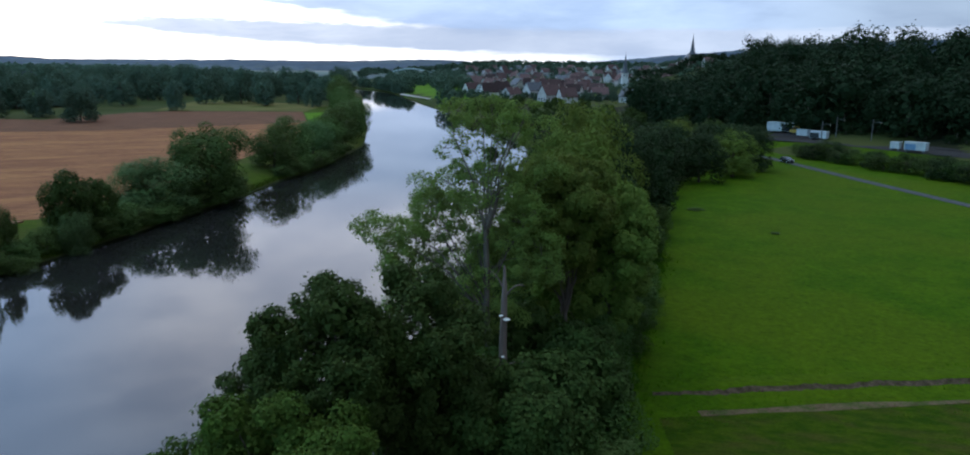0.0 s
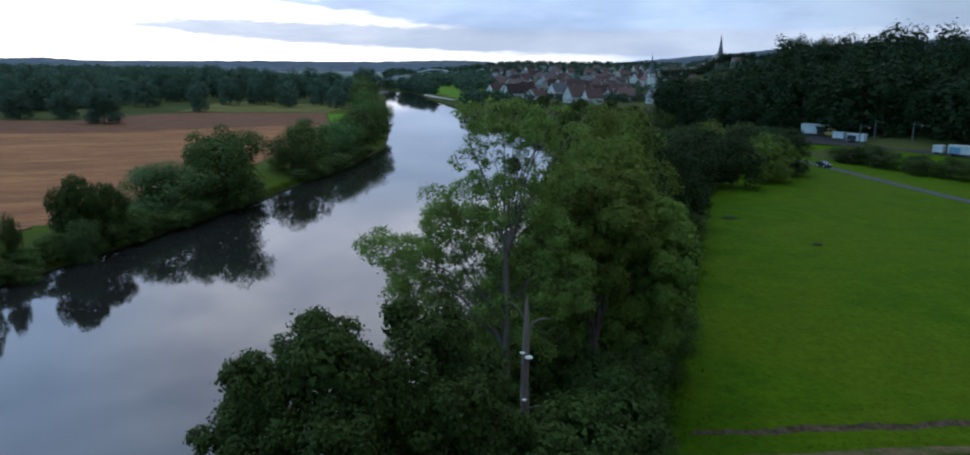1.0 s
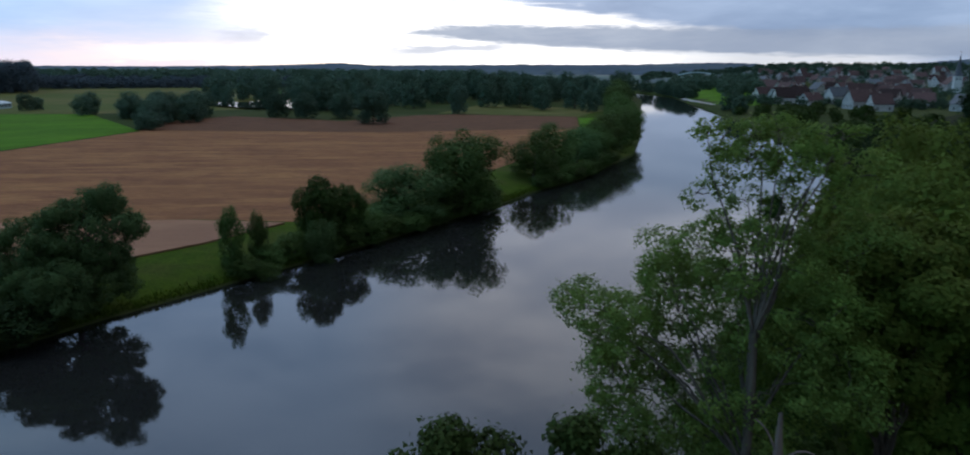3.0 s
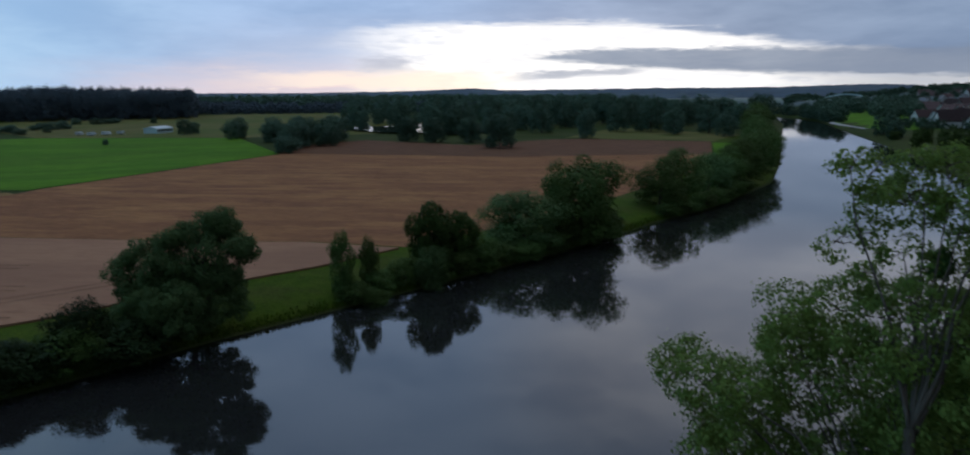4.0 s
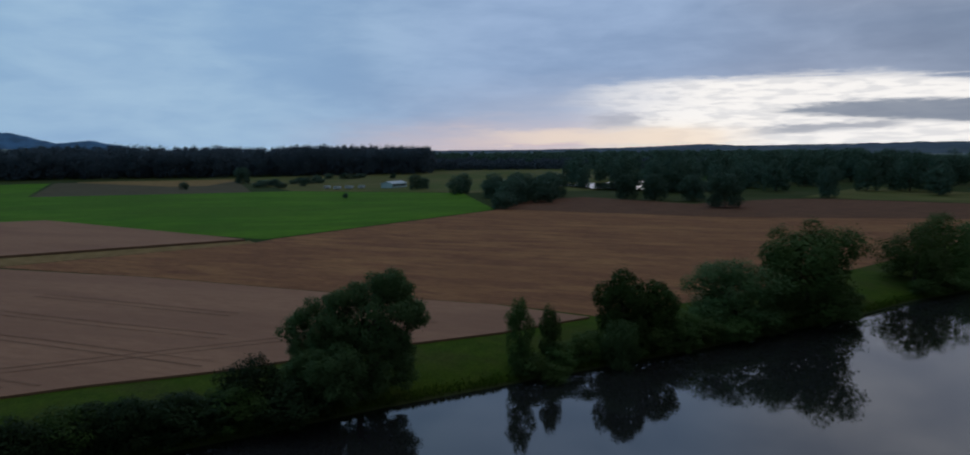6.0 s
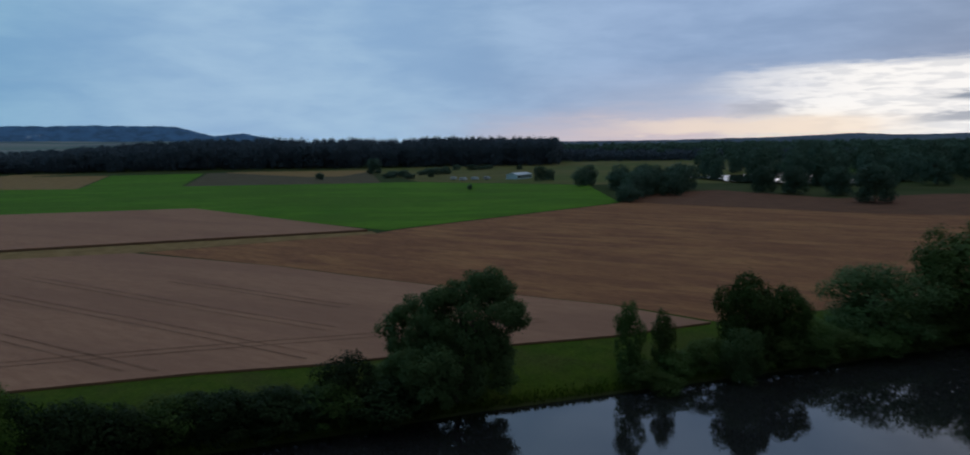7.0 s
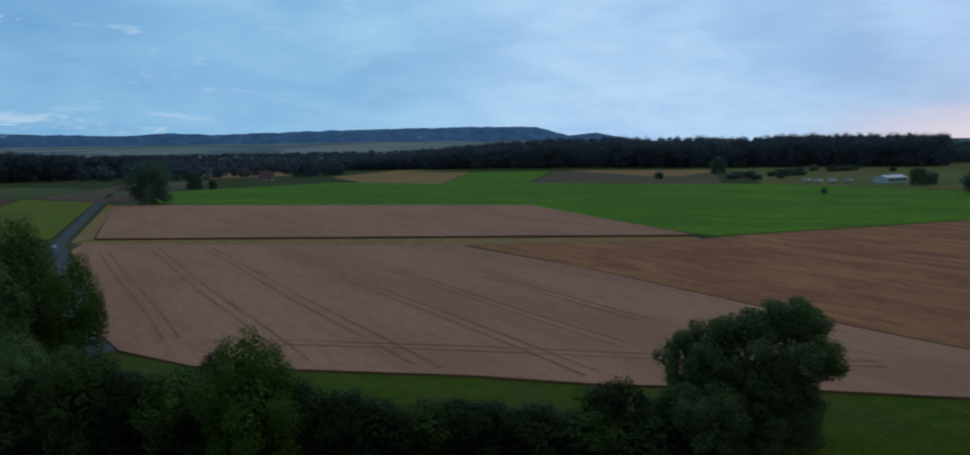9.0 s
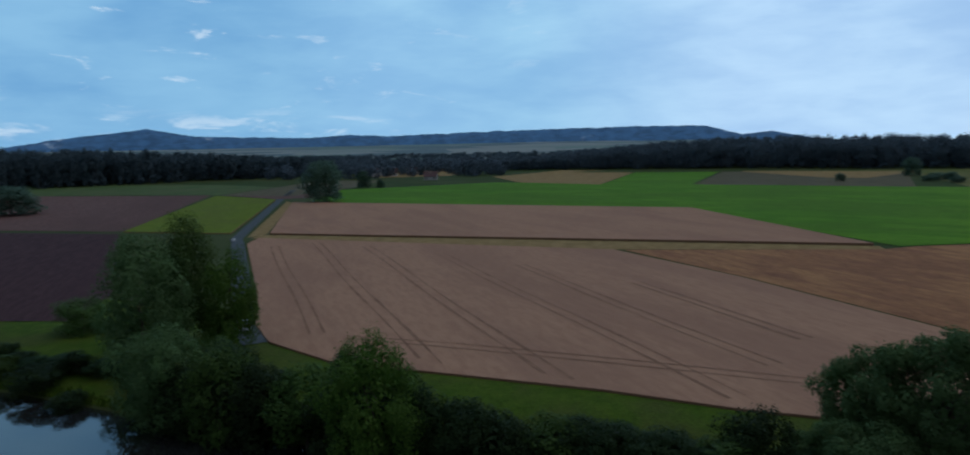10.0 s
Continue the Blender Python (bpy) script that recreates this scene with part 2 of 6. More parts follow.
M_BARK = surface("grey_bark", (0.060, 0.046, 0.034), (0.125, 0.098, 0.076), 2.5, 0.9, 0.8, 8.0, (1, 1, 0.2), sheen=0.1)
M_DEAD = surface("dead_wood", (0.125, 0.085, 0.068), (0.210, 0.150, 0.122), 2.0, 0.9, 0.8, 8.0, (1, 1, 0.15))
M_FUNGUS = surface("pale_fungus", (0.55, 0.52, 0.46), (0.70, 0.66, 0.60), 6.0, 0.8)
M_LEAF_POPLAR = leaf_mat("poplar_leaf", (0.1006, 0.1400, 0.0304), (0.1848, 0.2231, 0.0534), (0.1397, 0.1884, 0.0377), 0.40)
M_LEAF_BRIGHT = leaf_mat("fresh_leaf", (0.0838, 0.1230, 0.0209), (0.1463, 0.1875, 0.0352), (0.1121, 0.1610, 0.0253), 0.32)
M_LEAF_YOUNG = leaf_mat("young_leaf", (0.043, 0.083, 0.013), (0.082, 0.129, 0.021), (0.057, 0.110, 0.015), 0.30)
M_LEAF_DARK = leaf_mat("maple_leaf", (0.0350, 0.0601, 0.0136), (0.0600, 0.0931, 0.0216), (0.0470, 0.0815, 0.0160), 0.24)
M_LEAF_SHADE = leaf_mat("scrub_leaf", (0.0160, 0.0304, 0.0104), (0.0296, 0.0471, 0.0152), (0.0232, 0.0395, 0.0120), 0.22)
M_LEAF_WILLOW = leaf_mat("willow_leaf", (0.0637, 0.1058, 0.0386), (0.1032, 0.1574, 0.0555), (0.0815, 0.1377, 0.0435), 0.32)
M_LEAF_BANK = leaf_mat("bank_leaf", (0.054, 0.088, 0.023), (0.086, 0.130, 0.036), (0.071, 0.116, 0.028), 0.32)
# green made paler and bluer: haze of the middle distance painted in
M_LEAF_FAR_HAZE = leaf_mat("hazed_far_leaf", (0.055, 0.096, 0.065), (0.087, 0.136, 0.088), (0.071, 0.120, 0.071), 0.30)
# forest leaves carry the blue-grey of distance haze in their base colour
M_LEAF_FOREST_HAZE = leaf_mat("hazed_forest_leaf", (0.060, 0.080, 0.092), (0.082, 0.104, 0.114), (0.070, 0.094, 0.100), 0.35)
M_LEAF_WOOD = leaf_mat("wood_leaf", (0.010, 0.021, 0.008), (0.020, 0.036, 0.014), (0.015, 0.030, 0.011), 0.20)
M_REED = leaf_mat("bank_grass", (0.048, 0.082, 0.008), (0.074, 0.104, 0.013), (0.070, 0.084, 0.018), 0.4)
M_BLADE = leaf_mat("meadow_blade", (0.040, 0.105, 0.003), (0.062, 0.130, 0.005), (0.052, 0.115, 0.004), 0.45)
M_PLASTER = surface("white_plaster", (0.40, 0.365, 0.34), (0.52, 0.48, 0.45), 0.5, 0.9, per_object=0.4, sheen=0.2)
M_LIME = surface("limewashed_plaster", (0.60, 0.58, 0.55), (0.70, 0.68, 0.65), 0.4, 0.9, sheen=0.2)
M_STONE = surface("sandstone", (0.30, 0.22, 0.17), (0.40, 0.31, 0.24), 0.6, 0.9)
M_TILE = surface("red_roof_tile", (0.070, 0.040, 0.038), (0.108, 0.060, 0.054), 0.8, 0.85, per_object=0.6, sheen=0.15)
M_SLATE = surface("slate_roof", (0.055, 0.060, 0.070), (0.095, 0.100, 0.112), 0.9, 0.6, per_object=0.2)
M_WINDOW = surface("dark_window", (0.03, 0.035, 0.04), (0.05, 0.055, 0.06), 1.0, 0.15)
M_STEEL = surface("painted_steel", (0.40, 0.54, 0.54), (0.48, 0.62, 0.61), 0.5, 0.5)
M_WHITE = surface("white_sheet_metal", (0.42, 0.44, 0.45), (0.54, 0.56, 0.56), 0.7, 0.5, per_object=0.1)
M_BLUE = surface("blue_panel", (0.10, 0.19, 0.30), (0.14, 0.24, 0.36), 1.0, 0.5)
M_OCHRE = surface("yellow_machine_paint", (0.42, 0.27, 0.04), (0.52, 0.34, 0.06), 1.5, 0.5)
M_CONCRETE = surface("mast_concrete", (0.0780, 0.0750, 0.0690), (0.1200, 0.1140, 0.1050), 2.0, 0.9)
M_CARPAINT = surface("dark_car_paint", (0.020, 0.023, 0.028), (0.030, 0.034, 0.040), 2.0, 0.25)
M_RUBBER = surface("tyre_rubber", (0.015, 0.015, 0.015), (0.025, 0.025, 0.025), 8.0, 0.9)
M_LAMP = surface("lamp_glass", (0.6, 0.6, 0.58), (0.7, 0.7, 0.68), 4.0, 0.2)
M_RED = surface("red_lamp_glass", (0.25, 0.02, 0.02), (0.32, 0.03, 0.03), 4.0, 0.3)
M_GLASS = surface("car_glass", (0.10, 0.12, 0.14), (0.13, 0.15, 0.17), 3.0, 0.08)

M_WATER = bpy.data.materials.new("river_water")
M_WATER.use_nodes = True
n = Nodes(M_WATER.node_tree)
tc = n.add("ShaderNodeTexCoord").outputs["Object"]
murk = n.mix(n.noise(tc, 0.03, 3.0), c4((0.013, 0.013, 0.013)), c4((0.019, 0.018, 0.017)))
ripple = n.math("ADD", n.math("MULTIPLY", n.noise(n.mapping(tc, (1, 0.6, 1)), 1.1, 3.0), 0.5), n.math("MULTIPLY", n.noise(tc, 0.12, 2.0), 1.0))
bump = n.add("ShaderNodeBump", {"Height": ripple, "Strength": 0.06, "Distance": 0.10})
p = n.add("ShaderNodeBsdfPrincipled", {"Base Color": murk, "Roughness": 0.03, "IOR": 1.75, "Normal": bump.outputs[0]})
n.add("ShaderNodeOutputMaterial", {0: p})


# haze over the far slopes is put in as blue emission
def backdrop_mat(name, colour, haze_glow, strength, mist=0.0, fields=0.0):
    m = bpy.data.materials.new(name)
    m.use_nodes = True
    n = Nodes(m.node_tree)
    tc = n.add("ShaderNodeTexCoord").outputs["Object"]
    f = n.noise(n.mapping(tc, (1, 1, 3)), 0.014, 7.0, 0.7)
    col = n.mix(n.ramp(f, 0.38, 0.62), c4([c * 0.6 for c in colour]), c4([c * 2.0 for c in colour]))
    gcol = n.mix(n.ramp(f, 0.38, 0.62), c4([c * 0.85 for c in haze_glow]), c4([c * 1.25 for c in haze_glow]))
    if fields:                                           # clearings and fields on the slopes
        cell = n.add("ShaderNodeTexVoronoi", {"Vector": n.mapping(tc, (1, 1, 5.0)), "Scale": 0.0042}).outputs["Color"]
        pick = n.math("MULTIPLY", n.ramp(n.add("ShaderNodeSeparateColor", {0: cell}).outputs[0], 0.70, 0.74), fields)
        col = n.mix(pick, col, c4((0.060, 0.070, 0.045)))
    if mist:                                             # shreds of valley mist, painted into the slope's emission
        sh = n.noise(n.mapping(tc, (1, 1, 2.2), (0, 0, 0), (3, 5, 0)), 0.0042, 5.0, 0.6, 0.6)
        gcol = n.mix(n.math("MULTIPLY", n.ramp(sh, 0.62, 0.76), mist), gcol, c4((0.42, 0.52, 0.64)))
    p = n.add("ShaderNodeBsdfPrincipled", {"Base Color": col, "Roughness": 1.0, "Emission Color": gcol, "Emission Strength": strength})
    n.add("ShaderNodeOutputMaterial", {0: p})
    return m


M_RIDGE = backdrop_mat("hazed_ridge", (0.004, 0.010, 0.018), (0.0170, 0.0520, 0.1200), 1.0, 0.55)
M_HILL = backdrop_mat("hazed_hill", (0.0050, 0.0095, 0.0135), (0.0075, 0.0190, 0.0390), 1.0, 0.0, 0.35)


# ---- mesh helpers ----
def mesh_arrays(name, verts, faces, mat, smooth=False):
    """A mesh from an array of points and an array of faces of one size."""
    verts, faces = np.asarray(verts, float), np.asarray(faces, int)
    me = bpy.data.meshes.new(name)
    k = faces.shape[1]
    me.vertices.add(len(verts))
    me.vertices.foreach_set("co", verts.ravel())
    me.loops.add(faces.size)
    me.loops.foreach_set("vertex_index", faces.ravel())
    me.polygons.add(len(faces))
    me.polygons.foreach_set("loop_start", np.arange(0, faces.size, k))
    me.polygons.foreach_set("loop_total", np.full(len(faces), k))
    if smooth:
        me.polygons.foreach_set("use_smooth", np.ones(len(faces), bool))
    me.update()
    me.materials.append(mat)
    return me


def part(name, data, material, parent, label=""):
    """Links a bmesh or a mesh as one object under a thing or a part."""
    if isinstance(data, bmesh.types.BMesh):
        me = bpy.data.meshes.new(name)
        data.to_mesh(me)
        data.free()
        me.materials.append(material)
        data = me
    ob = new(name, data)
    ob.parent = parent
    return tagged(ob, label)


def thing(name, label, category, group="", kind="", at=(0, 0, 0), turn=0.0):
    ob = new(name)
    ob.matrix_basis = pose(*at, 0, 0, turn)
    return tagged(ob, label, category, group, kind)


def box(bm, lo, hi, bevel=0.0):
    m = Matrix.Translation([(a + b) / 2 for a, b in zip(lo, hi)]) @ Matrix.Diagonal([b - a for a, b in zip(lo, hi)] + [1])
    out = bmesh.ops.create_cube(bm, size=1.0, matrix=m)
    if bevel:
        edges = list({e for v in out["verts"] for e in v.link_edges})
        bmesh.ops.bevel(bm, geom=edges, offset=bevel, segments=2, affect="EDGES")
    return bm


def boxes(*pairs, bevel=0.0):
    bm = bmesh.new()
    for lo, hi in pairs:
        box(bm, lo, hi, bevel)
    return bm


def prism(outline, y0, y1):
    """A profile in x and z, drawn out along y."""
    bm = bmesh.new()
    a = [bm.verts.new((x, y0, z)) for x, z in outline]
    b = [bm.verts.new((x, y1, z)) for x, z in outline]
    bm.faces.new(a), bm.faces.new(b[::-1])
    for i in range(len(a)):
        j = (i + 1) % len(a)
        bm.faces.new((a[i], b[i], b[j], a[j]))
    bmesh.ops.recalc_face_normals(bm, faces=bm.faces)
    return bm


def tube(points, radii, sides=8):
    """Points and quads of a tapered tube along a line of points."""
    points, radii = np.asarray(points, float), np.asarray(radii, float)
    d = np.gradient(points, axis=0)
    d /= np.linalg.norm(d, axis=1)[:, None] + 1e-9
    ref = np.where(np.abs(d[:, 2:3]) > 0.9, np.array([[1.0, 0, 0]]), np.array([[0, 0, 1.0]]))
    u = np.cross(d, ref)
    u /= np.linalg.norm(u, axis=1)[:, None]
    v = np.cross(d, u)
    a = np.linspace(0, 2 * np.pi, sides, endpoint=False)
    ring = np.cos(a)[None, :, None] * u[:, None] + np.sin(a)[None, :, None] * v[:, None]
    verts = (points[:, None] + ring * radii[:, None, None]).reshape(-1, 3)
    i, j = np.meshgrid(np.arange(len(points) - 1), np.arange(sides), indexing="ij")
    k = (j + 1) % sides
    faces = np.stack([i * sides + j, i * sides + k, (i + 1) * sides + k, (i + 1) * sides + j], -1).reshape(-1, 4)
    return verts, faces


def joined(pieces):
    verts, faces, n = [], [], 0
    for v, f in pieces:
        verts.append(v), faces.append(np.asarray(f) + n)
        n += len(v)
    return np.concatenate(verts), np.concatenate(faces)


# ---- the lie of the land ----
BANK_Y = [-5000, -200, -60, -30, -10, 20, 45, 60, 84, 103, 135, 155, 180, 236, 294, 420, 620, 700, 760, 877, 1130, 1441, 2000, 5000]
BANK_L = [-300, -96, -84, -80.5, -77, -72.6, -70.5, -70, -67.5, -65.5, -63.5, -64, -62, -66, -81, -118, -176, -206, -240, -330, -580, -760, -960, -1700]
BANK_R = [-240, -32, -14, -12, -11, -10, -9, -9, -9, -9, -8, -7.5, -6.5, -10, -28, -70, -142, -171, -206, -294, -540, -715, -910, -1640]


def bank_l(y):
    return np.interp(y, BANK_Y, BANK_L)


def bank_r(y):
    return np.interp(y, BANK_Y, BANK_R)


def smooth01(x):
    x = np.clip(x, 0, 1)
    return x * x * (3 - 2 * x)


def height(x, y):
    """The ground's height over the water."""
    x, y = np.asarray(x, float), np.asarray(y, float)
    dl, dr = bank_l(y) - x, x - bank_r(y)
    left = np.interp(dl, [-8, -4, -0.3, 0.0, 0.6, 3, 8, 13, 140, 330, 650, 2000], [-3, -1.8, -0.15, 0.05, 0.6, 1.2, 2.0, 2.4, 3.3, 4.2, 5.0, 6])
    wood = smooth01((dl - 560) / 500) * smooth01((y + 250) / 350) * smooth01((760 - y) / 200)
    left = left + 11 * wood
    right = np.interp(dr, [-8, -4, -0.3, 0.0, 0.6, 4, 9, 60, 2000], [-3, -1.8, -0.15, 0.05, 0.7, 1.7, 2.3, 2.5, 6])
    q = ((x - 88) * 37 + (y - 233) * 42) / 56
    mask = smooth01((x - 0.11 * y - 12) / 45)
    right = right + mask * np.interp(q, [-16, -6, 12, 24, 110, 350, 900, 2500], [0, 1.4, 1.6, 5.0, 20, 22, 28, 40])
    town = smooth01((y - 820) / 900) * smooth01((x + 250 + 0.12 * y) / 300) * (1 - mask)
    right = right + 20 * town
    return np.where(dl > dr, left, right)


def h(x, y):
    return float(height(x, y))


# one sheet of ground, with the river bed pressed into it
rows = np.unique(np.concatenate([np.array([-4800, -3000, -1800, -1000, -600, -400, -280, -200, -150, -110]), np.arange(-80, 260, 5),
                                 np.arange(260, 700, 15), np.arange(700, 1600, 60), np.array([1700, 2000, 2400, 3000, 3800, 4800])]))
out = np.array([0, 0.3, 0.6, 1.5, 3, 5, 8, 10.5, 13, 18, 26, 36, 50, 70, 95, 120, 140, 170, 200, 240, 280, 330, 400, 480, 560, 650, 750, 850, 1000, 1200,
                1500, 2000, 2800, 3800, 4700])
bed = np.array([0.006, 0.04, 0.1, 0.16, 0.3, 0.5, 0.7, 0.84, 0.9, 0.96, 0.994])
lx, rx = bank_l(rows)[:, None], bank_r(rows)[:, None]
gx = np.concatenate([lx - out[::-1], lx + (rx - lx) * bed, rx + out], axis=1)
gy = np.repeat(rows[:, None], gx.shape[1], axis=1)
gv = np.stack([gx, gy, height(gx, gy)], -1)
ni, nj = gx.shape
i, j = np.meshgrid(np.arange(ni - 1), np.arange(nj - 1), indexing="ij")
gf = np.stack([i * nj + j, i * nj + j + 1, (i + 1) * nj + j + 1, (i + 1) * nj + j], -1).reshape(-1, 4)
ground = new("ground", mesh_arrays("ground", gv.reshape(-1, 3), gf, M_LAND, True))
tagged(ground, "grass-covered flood plain with a river bed", "ground", kind="structure")

wy = rows
wv = np.concatenate([np.stack([bank_l(wy) - 0.5, wy, 0 * wy], -1), np.stack([bank_r(wy) + 0.5, wy, 0 * wy], -1)])
k = len(wy)
wf = [(a, a + k, a + k + 1, a + 1) for a in range(k - 1)]
water = new("water", mesh_arrays("water", wv, wf, M_WATER))
tagged(water, "calm grey river mirroring the evening sky", "river", kind="structure")


turf_rows = rows[(rows > -300) & (rows < 420)]
turf_off = np.array([0.25, 0.6, 1.5, 3, 5, 8, 10.5, 13, 18, 26, 36])
tx = bank_l(turf_rows)[:, None] - turf_off
ty = np.repeat(turf_rows[:, None], len(turf_off), axis=1)
tv = np.stack([tx, ty, height(tx, ty) + 0.02], -1).reshape(-1, 3)
i, j = np.meshgrid(np.arange(len(turf_rows) - 1), np.arange(len(turf_off) - 1), indexing="ij")
nt = len(turf_off)
tf = np.stack([i * nt + j + 1, i * nt + j, (i + 1) * nt + j, (i + 1) * nt + j + 1], -1).reshape(-1, 4)
tagged(new("bank_turf", mesh_arrays("bank_turf", tv, tf, M_BANK, True)), "rough olive-green grass on the river bank", "bank", kind="structure")


def sheet(name, outline, material, lift, label, category="field", step=14.0):
    """A piece of land laid on the ground: an outline cut into squares and draped; lift over 0.2 gives it standing sides."""
    bm = bmesh.new()
    f = bm.faces.new([bm.verts.new((x, y, 0)) for x, y in outline])
    if f.normal.z < 0:
        f.normal_flip()
    xs, ys = [p[0] for p in outline], [p[1] for p in outline]
    for axis, lo, hi in ((0, min(xs), max(xs)), (1, min(ys), max(ys))):
        cuts = max(int((hi - lo) / step), 1)
        for c in range(1, cuts):
            co, no = [0, 0, 0], [0, 0, 0]
            co[axis], no[axis] = lo + (hi - lo) * c / cuts, 1
            bmesh.ops.bisect_plane(bm, geom=bm.verts[:] + bm.edges[:] + bm.faces[:], plane_co=co, plane_no=no)
    bm.normal_update()
    for f in bm.faces:
        if f.normal.z < 0:
            f.normal_flip()
    for v in bm.verts:
        v.co.z = h(v.co.x, v.co.y) + lift
    ob = None
    if lift > 0.2:
        sides = bmesh.new()
        for e in bm.edges:
            if e.is_boundary:
                a, b = (v.co.copy() for v in e.verts)
                quad = [a, b, b - Vector((0, 0, lift + 0.1)), a - Vector((0, 0, lift + 0.1))]
                sides.faces.new([sides.verts.new(c) for c in quad])
    me = bpy.data.meshes.new(name)
    bm.to_mesh(me)
    bm.free()
    me.materials.append(material)
    ob = new(name, me)
    tagged(ob, label, category, kind="structure")
    if lift > 0.2:
        part("crop_edge", sides, M_EDGE, ob, "dark stems at the edge of the standing crop")
    return ob


WHEAT = [(-106, -17), (-98, -10), (-91.5, 2), (-90, 14), (-87.5, 34), (-84.5, 47), (-82.5, 67), (-80, 82), (-79.5, 97), (-94, 91), (-111, 78.5),
         (-153, 51.5), (-185, 26), (-199, -75), (-187, -71), (-124, -28)]
STUBBLE = [(-79, 99), (-94, 92.5), (-111, 80), (-153, 53), (-186, 28), (-192, 84), (-197, 91), (-232, 187), (-262, 215), (-265, 262), (-205, 268),
           (-200, 318), (-190, 335), (-132, 358), (-101, 280), (-86, 225), (-80, 170), (-78, 130)]
sheet("meadow_right", [(-2, -80), (150, -80), (150, 160), (112, 196), (92, 222), (66, 246), (40, 240), (46, 200), (30, 165), (14, 140), (8, 100), (3, 60), (0, 30), (-4, 0)],
      M_GRASS, 0.03, "smooth vivid green meadow by the thicket", "meadow", 9)
STUBBLE_NORTH = [(-236, 190), (-262, 215), (-265, 262), (-205, 268), (-200, 318), (-190, 335), (-132, 358), (-106, 292), (-160, 232)]
sheet("siding_ground", [(58, 262), (70, 245), (90, 223), (112, 201), (150, 162), (162, 172), (119, 214), (95, 240), (71, 261)], M_BALLAST, 0.10, "dark gravel ground beside the railway", "siding", 8)
sheet("wood_floor", [(70, 262), (94, 241), (118, 215), (200, 135), (330, 20), (420, 150), (330, 420), (60, 560), (20, 420), (30, 330), (50, 290)], M_FLOOR, 0.15, "dark ground under the hillside wood", "woodland", 25)
sheet("field_wheat", WHEAT, M_WHEAT, 0.28, "ripe reddish-brown grain field with wheel tracks")
sheet("field_stubble", STUBBLE, M_STUBBLE, 0.06, "harvested brown stubble field with pale streaks")
sheet("field_stubble_north", STUBBLE_NORTH, M_DUSK, 0.10, "darker brown stubble strip before the wood")
sheet("field_behind_lane", [(-208, -77), (-328, -138), (-294, 44), (-198, 83)], M_WHEAT, 0.55, "ripe reddish-brown grain field behind a grass lane")
sheet("lane_grass", [(-199.5, -78), (-207, -79), (-197, 84), (-192, 84), (-186.5, 26)], M_TAN, 0.05, "dry yellow grass lane between two grain fields", "lane")
sheet("margin_dry", [(-201, -80), (-209, -78.5), (-330, -139), (-338, -147)], M_TAN, 0.07, "dry yellow field margin beside the track", "margin")
sheet("field_green", [(-197, 88), (-285, 45), (-295, 43), (-330, -124), (-345, -137), (-430, -163), (-505, -85), (-440, 100), (-409, 171), (-330, 235), (-234, 189)],
      M_GREEN, 0.10, "lush green crop field")
sheet("field_tan", [(-500, -65), (-465, -8), (-690, 0), (-730, -76), (-604, -112)], M_TAN, 0.12, "pale harvested field")
sheet("field_green_far", [(-465, -7), (-455, 45), (-700, 75), (-695, 2)], M_GREEN, 0.12, "bright green strip of crop")
sheet("field_brown_far", [(-455, 47), (-415, 150), (-585, 190), (-690, 77)], M_OLIVE, 0.12, "brown fallow field")
sheet("field_pale_far", [(-412, 172), (-330, 238), (-300, 300), (-330, 420), (-600, 600), (-720, 300), (-690, 80), (-585, 192)], M_PALE, 0.09,
      "pale dry meadow in front of the forest", step=30)
sheet("field_green_north", [(-345, 420), (-470, 500), (-480, 640), (-330, 560)], M_GREEN, 0.2, "green meadow before distant trees", step=30)
sheet("field_flowering", [(-210, -131), (-381, -217), (-350, -160), (-209, -91)], M_YELLOW, 0.30, "yellow-green flowering crop field")
sheet("field_tan_forest", [(-660, 88), (-600, 200), (-512, 150), (-520, 128), (-640, 86)], M_TAN, 0.16, "pale strip of dry grass before the forest", step=30)
sheet("field_fallow", [(-389, -382), (-387, -225), (-212, -132), (-213, -300)], M_FALLOW, 0.08, "purple-brown fallow field")
sheet("field_pasture", [(-393, -386), (-391, -227), (-384, -220), (-470, -232), (-512, -300), (-525, -400), (-540, -510)], M_PASTURE, 0.10, "dull green pasture before the dark trees")
sheet("field_tan_lane", [(-385, -217), (-470, -229), (-560, -250), (-560, -190), (-470, -168), (-376, -163)], M_OLIVE, 0.12, "pale dry strip beside the pasture")
sheet("field_brown_lane", [(-353, -161), (-384, -215), (-376, -165), (-440, -168), (-400, -150), (-362, -146)], M_FALLOW, 0.16, "brown bare patch by the farm track")
sheet("field_ploughed", [(-207, -300), (-206, -129), (-122, -56), (-104, -48), (-98, -80), (-115, -300)], M_SOIL, 0.08, "dark ploughed field")
sheet("verge_green", [(-99, 278), (-129, 352), (-120, 356), (-108, 330), (-94, 288)], M_GREEN, 0.09, "bright green grass verge between field and bank trees", "verge")
sheet("meadow_dry_north", [(-200, 336), (-132, 361), (-140, 420), (-230, 450)], M_PALE, 0.08, "dry grass at the end of the field", "meadow")
